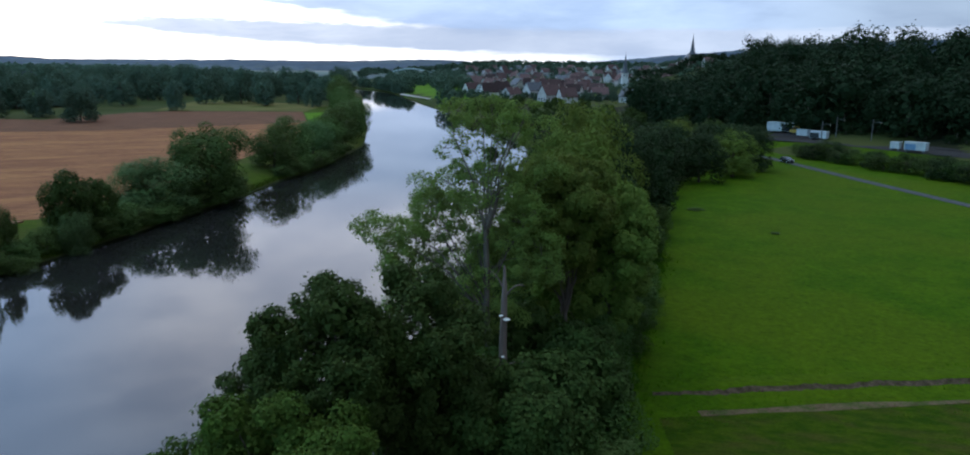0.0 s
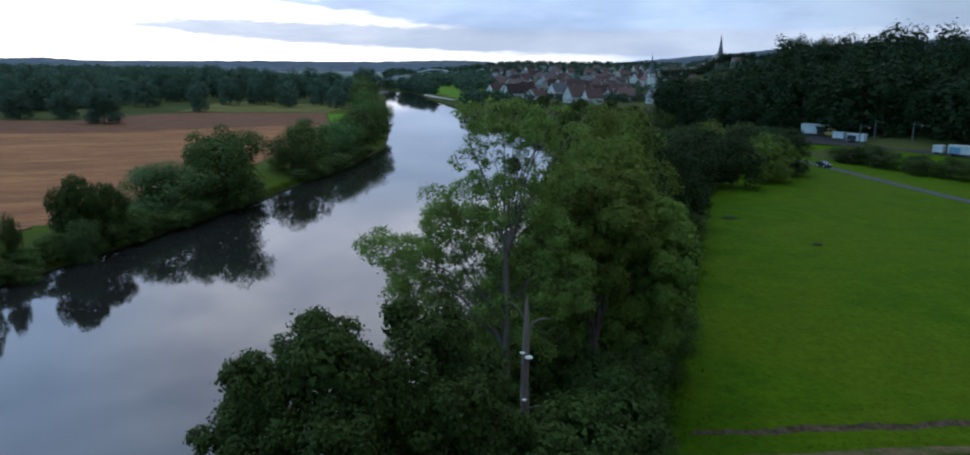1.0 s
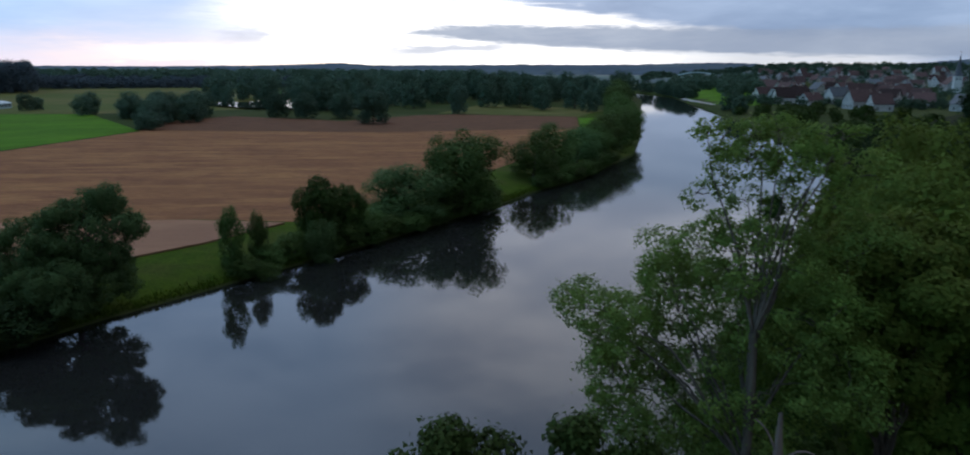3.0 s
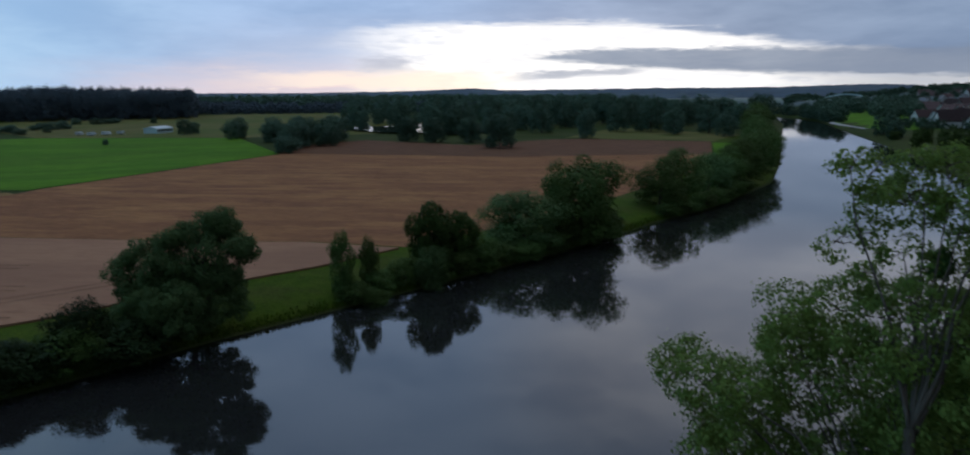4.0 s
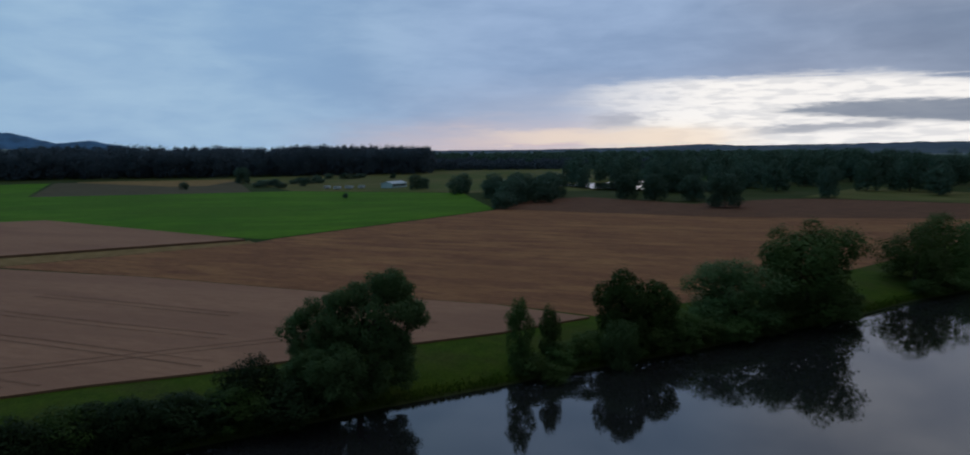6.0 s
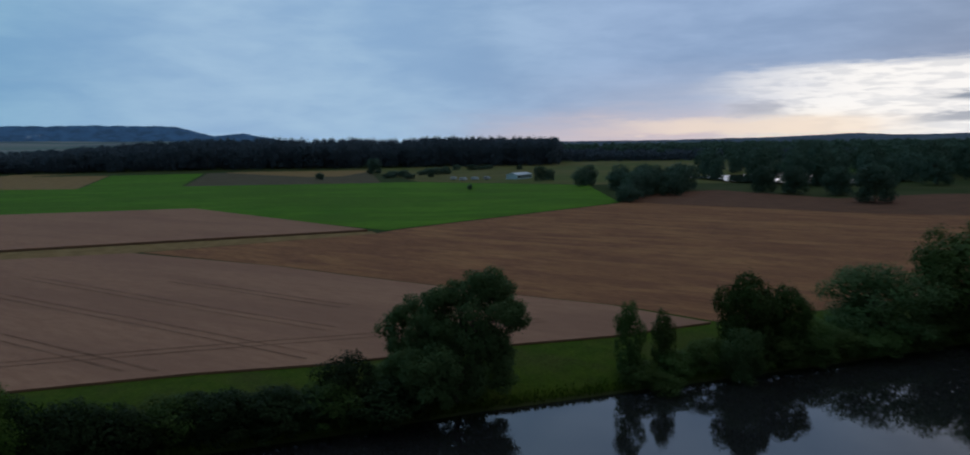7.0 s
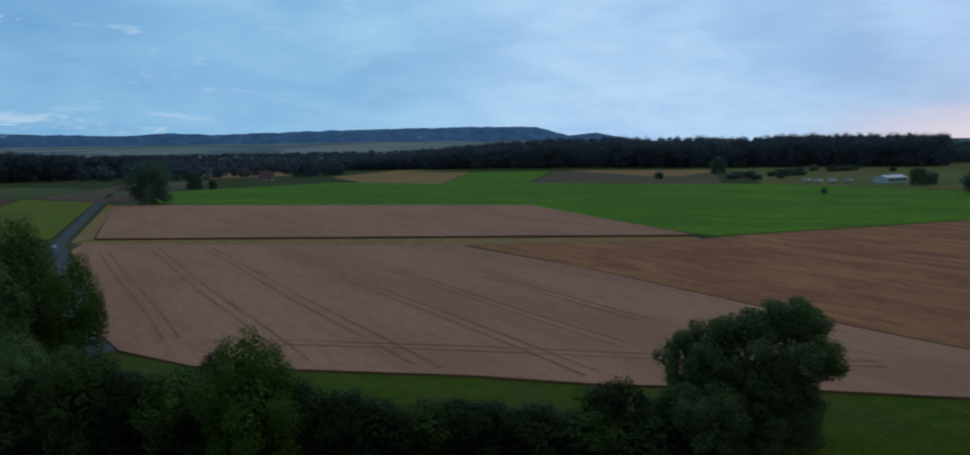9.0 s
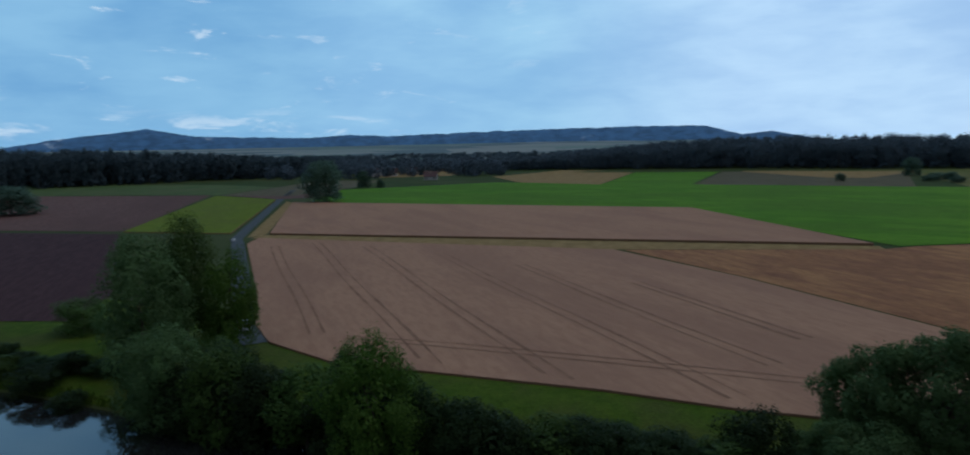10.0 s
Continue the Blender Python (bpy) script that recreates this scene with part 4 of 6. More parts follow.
for k, (x, y, hh, ww) in enumerate(((-70.5, 221, 12, 13), (-73, 240, 13, 14), (-76, 258, 12, 15), (-84, 280, 12, 14), (-92, 303, 13, 15), (-100, 330, 13, 15),
                                    (-110, 355, 14, 15), (-121, 385, 15, 16), (-130, 415, 15, 16), (-142, 450, 16, 17), (-155, 490, 16, 18), (-170, 535, 17, 18), (-186, 590, 17, 18),
                                    (-204, 650, 17, 18), (-225, 710, 18, 18))):
    tree(("tall", "bush")[k % 2], 1 + k % 3, (x, y), hh, ww, M_LEAF_BANK, "dense bank tree in a closed row downstream", group=ROW, leaves=(9000, 5000)[k % 2], size=0.3)

# left bank, upstream
for k, (x, y, hh, ww, mat) in enumerate(((-70.5, 50.5, 5.0, 7.0, 0), (-71.5, 45.0, 4.6, 5.5, 1), (-72.5, 40, 3.6, 5.0, 0), (-72.0, 36.0, 4.6, 4.6, 0), (-73, 31.5, 4.2, 5.0, 1),
                                         (-71.5, 27.5, 5.4, 5.0, 0), (-73.5, 24, 3.8, 5.0, 0), (-73, 13, 5.0, 6.0, 0), (-74, 8.5, 6.0, 6.0, 1), (-74.5, 4, 5.6, 6.0, 0),
                                         (-73.8, -0.5, 8.0, 5.4, 1), (-75, -5, 5.2, 5.5, 0), (-78.5, -2.5, 5.0, 6.0, 0), (-80, -13, 3.2, 5.0, 1), (-78, -22, 3.0, 5.0, 0), (-81, -30, 4.4, 7.0, 0),
                                         (-83, -38, 4.0, 6.0, 1), (-85, -46, 5.0, 8.0, 0), (-80, 10, 3.0, 4.5, 0), (-76.5, 17, 4.0, 4.5, 1))):
    hh = float(np.interp(y, [-60, -12, -6, 12, 20, 30, 45, 52], [3.2, 3.2, 7.4, 7.6, 6.4, 5.2, 4.6, 4.6])) * (0.45 + 0.11 * hh)
    ww = ww * (1.25 if y > -8 else 0.9)
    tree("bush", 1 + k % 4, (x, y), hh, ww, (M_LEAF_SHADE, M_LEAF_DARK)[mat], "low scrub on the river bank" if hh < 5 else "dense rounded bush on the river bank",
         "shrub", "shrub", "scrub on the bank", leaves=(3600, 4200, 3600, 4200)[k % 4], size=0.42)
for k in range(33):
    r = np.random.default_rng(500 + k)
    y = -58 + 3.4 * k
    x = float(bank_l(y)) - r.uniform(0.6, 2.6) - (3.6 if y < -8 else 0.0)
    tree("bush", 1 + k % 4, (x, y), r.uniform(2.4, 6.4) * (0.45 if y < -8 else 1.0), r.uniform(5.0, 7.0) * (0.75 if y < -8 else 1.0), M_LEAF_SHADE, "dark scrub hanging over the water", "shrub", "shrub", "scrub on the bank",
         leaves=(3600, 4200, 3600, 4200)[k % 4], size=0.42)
tree("tall", 3, (-71.2, 16.2), 12.4, 8.8, M_LEAF_YOUNG, "leafy oak standing above the bank scrub", group=ROW, leaves=12000, size=0.26)
tree("bush", 4, (-89.5, -22), 15.6, 11.6, M_LEAF_WILLOW, "tall grey-leaved willow by the track", group=ROW, leaves=11000, size=0.28)
tree("tall", 1, (-97, -21.5), 17.6, 9.6, M_LEAF_DARK, "dark tall tree beside the grey willow", group=ROW, leaves=9000, size=0.26)
tree("column", 3, (-95.5, -13.6), 13.4, 7.6, M_LEAF_YOUNG, "green poplar at the corner of the field", group=ROW, leaves=9000, size=0.28)
tree("bush", 6, (-84.0, -7.6), 5.2, 4.4, M_LEAF_WILLOW, "small round pale willow among dark scrub", "shrub", "shrub", leaves=6000, size=0.26)
tree("bush", 6, (-75.6, -2.4), 5.4, 4.8, M_LEAF_WILLOW, "small round pale willow by the water", "shrub", "shrub", leaves=6000, size=0.26)
tree("bush", 4, (-76, -8), 10.8, 9.0, M_LEAF_WILLOW, "round grey-green willow bush", group=ROW, leaves=11000, size=0.28)
tree("bush", 2, (-99, -40), 5.0, 9.0, M_LEAF_BANK, "dark bush at the edge of the ploughed field", "shrub", "shrub", leaves=7000, size=0.3)
tree("tall", 2, (-88, -62), 9, 9, M_LEAF_BANK, "dark tree on the upstream bank", group=ROW, leaves=9000, size=0.26)

# grove and single trees between the fields
for k, (x, y, hh, ww) in enumerate(((-236, 194, 7, 11), (-247, 203, 11, 12), (-255, 214, 12, 13), (-263, 222, 13, 13), (-272, 226, 13, 12), (-262, 236, 12, 12), (-270, 245, 13, 13),
                                    (-281, 240, 12, 12), (-276, 255, 12, 12), (-288, 226, 11, 12), (-297, 232, 12, 11), (-252, 226, 10, 12), (-322, 226, 10, 9), (-330, 236, 11, 9),
                                    (-375, 232, 9, 8), (-380, 240, 7, 8))):
    tree("bush", 1 + k % 3, (x, y), hh, ww, M_LEAF_FAR_HAZE, "dark leafy tree in a field grove", group="field grove", leaves=3000, size=0.5)
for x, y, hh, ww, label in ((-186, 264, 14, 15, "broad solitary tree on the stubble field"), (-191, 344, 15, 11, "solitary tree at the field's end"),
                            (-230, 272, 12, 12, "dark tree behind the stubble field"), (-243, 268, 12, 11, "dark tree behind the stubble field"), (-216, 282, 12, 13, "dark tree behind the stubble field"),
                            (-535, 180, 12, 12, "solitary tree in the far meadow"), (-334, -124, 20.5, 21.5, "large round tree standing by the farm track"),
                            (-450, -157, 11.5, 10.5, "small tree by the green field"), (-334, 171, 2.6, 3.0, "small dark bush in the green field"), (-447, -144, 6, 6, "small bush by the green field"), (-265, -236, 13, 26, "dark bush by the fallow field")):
    tree("bush", 3, (x, y), hh, ww, M_LEAF_FAR_HAZE, label, leaves=7000, size=0.36)
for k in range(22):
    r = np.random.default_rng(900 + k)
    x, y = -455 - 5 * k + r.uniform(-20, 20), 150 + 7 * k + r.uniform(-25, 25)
    tree("bush", 1 + k % 3, (x, y), r.uniform(2.5, 5.5), r.uniform(5, 11), M_LEAF_FAR_HAZE, "low bush in a far hedge", "shrub", "shrub", "far hedge", leaves=1200, size=0.8)
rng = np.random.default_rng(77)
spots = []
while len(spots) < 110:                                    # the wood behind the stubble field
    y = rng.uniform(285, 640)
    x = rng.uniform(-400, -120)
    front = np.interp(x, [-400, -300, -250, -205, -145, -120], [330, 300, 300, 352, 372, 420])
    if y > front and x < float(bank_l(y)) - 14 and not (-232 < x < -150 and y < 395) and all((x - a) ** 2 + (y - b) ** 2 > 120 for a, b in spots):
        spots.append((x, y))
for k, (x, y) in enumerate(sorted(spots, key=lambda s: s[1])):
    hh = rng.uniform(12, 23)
    tree(("tall", "bush")[k % 2], 1 + k % 3, (x, y), hh, hh * rng.uniform(0.7, 0.95), M_LEAF_FAR_HAZE, "tall dark tree at the edge of a wood", group="wood edge", leaves=2200, size=0.55)


def woods(name, spots, m_leaf, label, leaves, size, seed, lift=0.0):
    """Many trees as one stuff: crowns and trunks joined."""
    r = np.random.default_rng(seed)
    forms = [form(np.random.default_rng(seed + k), ("tall", "wood")[k % 2], leaves, size * 0.85, 0.35, 0.5, 1.5) for k in range(5)]
    crowns, trunks = [], []
    for x, y, hh, ww in spots:
        (cv, cf), (tv, tf) = forms[r.integers(5)]
        a = r.uniform(0, 6.28)
        rot = np.array([[math.cos(a), -math.sin(a), 0], [math.sin(a), math.cos(a), 0], [0, 0, 1]])
        m = rot * np.array([ww / 8, ww / 8, hh / 10])[None, :]
        foot = np.array([x, y, h(x, y) - 0.2 + lift])
        crowns.append((cv @ m.T + foot, cf))
        s = np.linspace(0, 1, 3)[:, None]
        trunks.append(tube(foot + s * [0, 0, hh * 0.5], [0.35, 0.28, 0.2], 5))
    ob = new(name, mesh_arrays(name, *joined(crowns), m_leaf))
    tagged(ob, label, "wood", kind="stuff")
    part("trunks", mesh_arrays("trunks", *joined(trunks), M_BARK), M_BARK, ob)
    return ob


def scatter(seed, n, inside, xr, yr, gap, hi, aspect=(0.6, 0.8)):
    r = np.random.default_rng(seed)
    pts = np.empty((0, 2))
    out = []
    for _ in range(n * 30):
        if len(out) >= n:
            break
        x, y = r.uniform(*xr), r.uniform(*yr)
        if inside(x, y) and (not len(pts) or ((pts - [x, y]) ** 2).sum(1).min() > gap * gap):
            pts = np.vstack([pts, [x, y]])
            hh = r.uniform(*hi)
            out.append((x, y, hh, hh * r.uniform(*aspect)))
    return out


def bearing(x, y):
    return math.degrees(math.atan2(-x, y))


def forest_front(b):
    return np.interp(b, [40, 48, 60, 75, 90, 105, 118, 135], [830, 770, 700, 690, 720, 800, 720, 640])


def in_forest(x, y):
    b, d = bearing(x, y), math.hypot(x, y)
    return 58.5 < b < 104 and 0 < d - forest_front(b) < 170


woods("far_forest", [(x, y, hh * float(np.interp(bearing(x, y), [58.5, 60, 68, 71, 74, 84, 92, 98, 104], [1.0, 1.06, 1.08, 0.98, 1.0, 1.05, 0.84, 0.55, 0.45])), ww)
                      for x, y, hh, ww in scatter(3, 760, in_forest, (-1150, -400), (-150, 700), 9.5, (23.4, 25.0), (0.62, 0.78))], M_LEAF_FOREST_HAZE, "dark closed forest on a low rise", 460, 0.80, 41)
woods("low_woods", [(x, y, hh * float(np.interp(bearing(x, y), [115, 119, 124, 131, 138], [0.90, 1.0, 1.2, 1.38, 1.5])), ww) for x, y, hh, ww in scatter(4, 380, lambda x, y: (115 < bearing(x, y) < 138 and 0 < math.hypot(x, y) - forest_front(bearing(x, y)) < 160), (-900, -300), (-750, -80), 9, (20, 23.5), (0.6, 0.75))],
      M_LEAF_FOREST_HAZE, "dark band of trees beyond the fields", 420, 1.0, 42)
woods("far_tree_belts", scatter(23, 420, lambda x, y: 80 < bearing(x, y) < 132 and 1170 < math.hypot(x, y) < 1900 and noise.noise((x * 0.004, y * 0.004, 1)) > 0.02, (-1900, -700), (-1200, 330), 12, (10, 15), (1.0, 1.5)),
      M_LEAF_FOREST_HAZE, "dark tree belts on the far plain", 90, 2.0, 61, 4.0)
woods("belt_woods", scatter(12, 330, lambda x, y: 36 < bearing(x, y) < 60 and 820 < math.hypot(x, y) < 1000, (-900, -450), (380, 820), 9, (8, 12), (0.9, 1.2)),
      M_LEAF_FOREST_HAZE, "dark belt of trees beyond the pale meadow", 200, 1.5, 50)
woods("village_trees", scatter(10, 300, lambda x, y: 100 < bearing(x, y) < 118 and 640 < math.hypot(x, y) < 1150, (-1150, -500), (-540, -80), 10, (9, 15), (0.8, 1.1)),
      M_LEAF_FOREST_HAZE, "trees round a small village beyond the fields", 300, 1.2, 48)
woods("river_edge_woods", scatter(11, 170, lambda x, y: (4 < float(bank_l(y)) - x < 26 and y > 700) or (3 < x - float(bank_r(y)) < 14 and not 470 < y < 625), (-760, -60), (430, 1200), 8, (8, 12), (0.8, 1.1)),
      M_LEAF_FAR_HAZE, "leafy trees along both banks far downstream", 260, 1.4, 49)
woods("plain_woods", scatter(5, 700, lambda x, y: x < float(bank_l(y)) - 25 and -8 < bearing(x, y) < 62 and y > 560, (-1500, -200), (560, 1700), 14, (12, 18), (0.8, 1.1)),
      M_LEAF_FAR_HAZE, "scattered trees over the far plain", 200, 1.7, 43)
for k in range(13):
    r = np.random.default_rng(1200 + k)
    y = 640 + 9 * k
    tree("bush", 1 + k % 3, (float(bank_r(y)) + r.uniform(1, 4), y), r.uniform(11, 15), r.uniform(8, 11), M_LEAF_FAR_HAZE, "tall leafy tree on the bank by the mooring", group="trees by the mooring", leaves=3000, size=0.5)
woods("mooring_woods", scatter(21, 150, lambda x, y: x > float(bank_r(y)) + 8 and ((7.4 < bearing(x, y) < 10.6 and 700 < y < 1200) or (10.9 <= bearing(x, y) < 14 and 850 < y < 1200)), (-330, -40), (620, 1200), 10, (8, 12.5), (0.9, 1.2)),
      M_LEAF_FAR_HAZE, "dark tree clumps round the riverside meadow", 300, 1.3, 53)
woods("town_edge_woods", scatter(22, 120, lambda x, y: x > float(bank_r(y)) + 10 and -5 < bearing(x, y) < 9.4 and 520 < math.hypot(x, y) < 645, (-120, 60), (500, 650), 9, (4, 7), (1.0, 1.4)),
      M_LEAF_FAR_HAZE, "garden trees along the edge of the town", 320, 1.2, 54)
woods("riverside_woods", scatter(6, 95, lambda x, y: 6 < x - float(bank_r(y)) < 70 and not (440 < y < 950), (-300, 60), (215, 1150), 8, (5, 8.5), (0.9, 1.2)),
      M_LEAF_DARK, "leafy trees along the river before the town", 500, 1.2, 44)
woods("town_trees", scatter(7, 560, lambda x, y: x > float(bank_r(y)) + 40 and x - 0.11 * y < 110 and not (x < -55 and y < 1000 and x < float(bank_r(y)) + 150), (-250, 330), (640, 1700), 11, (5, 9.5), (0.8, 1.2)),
      M_LEAF_FAR_HAZE, "small trees between the houses", 130, 1.5, 45)


woods("valley_woods", scatter(9, 420, lambda x, y: -14 < bearing(x, y) < 16 and not (8.5 < bearing(x, y) < 15.5 and y < 1480) and not (-12 < x - float(bank_l(y)) < float(bank_r(y) - bank_l(y)) + 12), (-700, 600), (1150, 2300), 17, (11, 17), (0.9, 1.3)),
      M_LEAF_FAR_HAZE, "dark tree belts in the far valley", 120, 2.0, 47)

woods("church_trees", scatter(13, 60, lambda x, y: 9 < math.hypot(x - 168, y - 1090) < 75, (90, 250), (1010, 1120), 9, (13, 18), (0.8, 1.1)), M_LEAF_WOOD, "dark trees round the hill church", 200, 1.3, 51)


def on_hill(x, y):
    q = ((x - 88) * 37 + (y - 233) * 42) / 56
    return 16 < q < 125 and x - 0.11 * y > (-4 if q > 30 else 14)


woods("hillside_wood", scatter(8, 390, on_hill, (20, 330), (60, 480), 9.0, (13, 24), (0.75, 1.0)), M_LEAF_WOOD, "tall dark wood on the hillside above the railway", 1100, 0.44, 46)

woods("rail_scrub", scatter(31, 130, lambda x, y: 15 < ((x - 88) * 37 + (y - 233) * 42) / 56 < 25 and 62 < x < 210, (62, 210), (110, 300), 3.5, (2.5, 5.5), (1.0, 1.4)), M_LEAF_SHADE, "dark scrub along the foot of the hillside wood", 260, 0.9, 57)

# right bank, near the camera
def near_tree(name, at, label, lobes, fork, thick, leaves, size, m_leaf, seed, group="", bend=0.6, corners=3, knob=0.6, fill=0.8, loose=0.08, spread=0.18):
    r = np.random.default_rng(seed)
    x, y = at
    z = h(x, y)
    local = [(a - x, b - y, c - z, *rad) for a, b, c, *rad in lobes]
    fork = (fork[0] - x, fork[1] - y, fork[2] - z)
    return plant(name, (x, y, z), label, "tree", foliage(r, local, leaves, size, spread, corners=corners, knob=knob, fill=fill, loose=loose), limbs(r, (0, 0, -0.4), local, thick, fork, bend, 40), m_leaf, group)


def cluster(seed, centre, radius, n, small=0.28, gap=0.86, core=True):
    """Lobes over an ellipsoid in the world."""
    r = np.random.default_rng(seed)
    n = int(n * 1.8)
    d = unit(r.normal(size=(n, 3)))
    d[:, 2] = np.abs(d[:, 2]) * np.where(r.random(n) < 0.7, 1, -0.6)
    c = np.array(centre) + d * np.array(radius) * gap * r.uniform(0.8, 1.05, n)[:, None]
    s = small * np.array(radius).mean() * r.uniform(0.5, 1.3, n)
    out = [(*p, q, q, q * 0.85) for p, q in zip(c, s)]
    return ([(*centre, *(np.array(radius) * 0.74))] if core else []) + out


NEAR = "trees on the near bank"
near_tree("tree", (-71.8, 58.0), "large spreading willow on the river bank",
          cluster(31, (-70.6, 59.6, 9.0), (4.6, 4.6, 5.2), 18, 0.26, 0.88) + cluster(32, (-74.0, 55.0, 7.0), (3.8, 3.8, 5.0), 14, 0.27, 0.88) + cluster(34, (-72.2, 57.6, 4.2), (7.0, 7.0, 4.2), 18, 0.26) + cluster(36, (-73.4, 51.2, 2.8), (3.4, 3.4, 2.6), 10, 0.27),
          (-71.6, 58, 6), 0.34, 84000, 0.165, M_LEAF_WILLOW, 35, ROW, knob=0.62, loose=0.14, spread=0.26)
near_tree("tree", (-7.8, 28.5), "dark green maple with a dense crown on the bank",
          cluster(11, (-8.6, 27.6, 11.8), (3.6, 3.4, 5.4), 20) + cluster(12, (-5.0, 29.5, 12.0), (3.4, 3.2, 5.2), 16) + cluster(13, (-11.8, 28.0, 8.8), (3.2, 3.2, 4.6), 14),
          (-7.8, 28.5, 8), 0.26, 92000, 0.155, M_LEAF_DARK, 21, NEAR, knob=0.40, loose=0.22, spread=0.30)
near_tree("tree", (-6.6, 21.0), "bright green young tree in front of the maple", cluster(14, (-8.6, 20.6, 9.4), (6.4, 3.4, 4.8), 34, 0.22), (-7, 21, 7), 0.2, 70000, 0.145, M_LEAF_YOUNG, 22, NEAR, knob=0.42, loose=0.20, spread=0.28)
near_tree("tree", (-1.0, 31.0), "dark leafy tree filling the bank below the poplar", cluster(15, (-1.0, 31.5, 7.0), (4.6, 4.2, 5.0), 22), (-1, 31, 6), 0.2, 36000, 0.20, M_LEAF_DARK, 23, NEAR)
near_tree("tree", (-4.8, 34.5), "shaded bank tree below the poplar", cluster(16, (-5.2, 35.5, 6.4), (4.0, 3.6, 4.4), 16), (-4.8, 34.5, 5), 0.18, 26000, 0.20, M_LEAF_DARK, 24, NEAR)
rp = np.random.default_rng(90)


def tier(centre, radius, n, lobe):
    """Loose lobes filling one storey of a sparse crown."""
    c = np.array(centre) + rp.uniform(-1, 1, (n, 3)) * np.array(radius)
    return [(*q, a, a, a * 0.75) for q, a in zip(c, lobe * rp.uniform(0.7, 1.25, n))]


POPLAR = tier((-3.2, 46.0, 23.1), (2.7, 1.0, 0.75), 20, 0.75) + tier((-4.0, 45.8, 20.9), (1.9, 0.8, 1.5), 9, 0.62) + tier((-3.8, 45.0, 17.6), (4.4, 1.8, 1.9), 30, 1.0) + tier((-8.4, 44.2, 14.8), (2.2, 1.5, 1.7), 13, 0.95)
POPLAR += tier((-7.3, 43.2, 11.6), (2.0, 1.4, 1.1), 7, 0.95) + tier((-1.0, 44.5, 14.0), (2.4, 1.6, 1.8), 8, 1.1) + tier((-5.2, 43.4, 12.0), (3.6, 1.6, 2.6), 16, 1.15)
POPLAR += [(-6.3, 45.7, 20.9, 0.6, 0.6, 0.5), (-0.8, 46.0, 20.8, 0.8, 0.8, 0.8), (-5.6, 45.8, 19.7, 0.7, 0.7, 0.5), (0.6, 46.0, 22.2, 1.0, 1.0, 0.9), (0.8, 46.0, 19.2, 1.2, 1.2, 1.1)]
TWIGS = []
rp = np.random.default_rng(91)
for lobe in list(POPLAR):
    for _ in range(2):
        d = unit(rp.normal(size=3)) * [1, 1, 0.7]
        q = lobe[3] * rp.uniform(0.45, 0.75)
        end = np.array(lobe[:3]) + d * lobe[3] * 1.3
        POPLAR.append((*end, q, q, q * 0.8))
        TWIGS.append((lobe[:3], end))
poplar = near_tree("poplar", (-2.6, 39.6), "tall sparse poplar with bare pale limbs", POPLAR, (-3.0, 42.2, 16.6), 0.22, 88000, 0.145, M_LEAF_POPLAR, 25, NEAR, 0.9, 4, 0.42, 0.0, 0.12, 0.34)
zp = h(-2.6, 39.6)
split_limbs(poplar, limbs(np.random.default_rng(25), (0, 0, -0.4), [(a + 2.6, b - 39.6, c - zp, *rad) for a, b, c, *rad in POPLAR[0:20:3] + POPLAR[20:29:3] + POPLAR[29:59:3] + POPLAR[59:72:3] + POPLAR[72:98:9]], 0.24, (-0.4, 2.6, 16.2 - zp), 1.4, 46, True, 0.66))
twigs = []
for a, b in TWIGS:
    a, b, k = np.array(a) - [-2.6, 39.6, zp], np.array(b) - [-2.6, 39.6, zp], np.linspace(0, 1, 4)[:, None]
    twigs.append(tube(a + (b - a) * k + np.array([0, 0, 0.12]) * np.sin(k * np.pi) + rp.normal(size=(4, 3)) * 0.05, [0.03, 0.022, 0.016, 0.008], 4))
tagged(part("twig_growth", mesh_arrays("twig_growth", *joined(twigs), M_BARK, True), M_BARK, poplar), kind="stuff")
near_tree("tree", (2.4, 47.5), "full green tree behind the poplar", cluster(17, (1.8, 48.5, 14.8), (3.3, 3.2, 5.6), 9, 0.40, 0.74) + cluster(18, (1.6, 52.4, 15.0), (3.1, 3.0, 5.2), 8, 0.40, 0.74), (2.2, 48, 9), 0.24, 60000, 0.20,
          M_LEAF_BRIGHT, 26, NEAR)
near_tree("tree", (4.6, 53.5), "broad round tree at the edge of the meadow", cluster(19, (4.6, 54.0, 10.6), (5.4, 5.4, 7.4), 15, 0.36, 0.76), (5.6, 53.5, 8), 0.28, 66000, 0.21, M_LEAF_BRIGHT, 27, NEAR)
near_tree("tree", (3.0, 41.5), "shaded undergrowth tree beside the snag", cluster(20, (3.2, 41.5, 5.6), (3.8, 3.6, 4.4), 16), (3, 41.5, 4), 0.15, 24000, 0.20, M_LEAF_DARK, 28, NEAR)
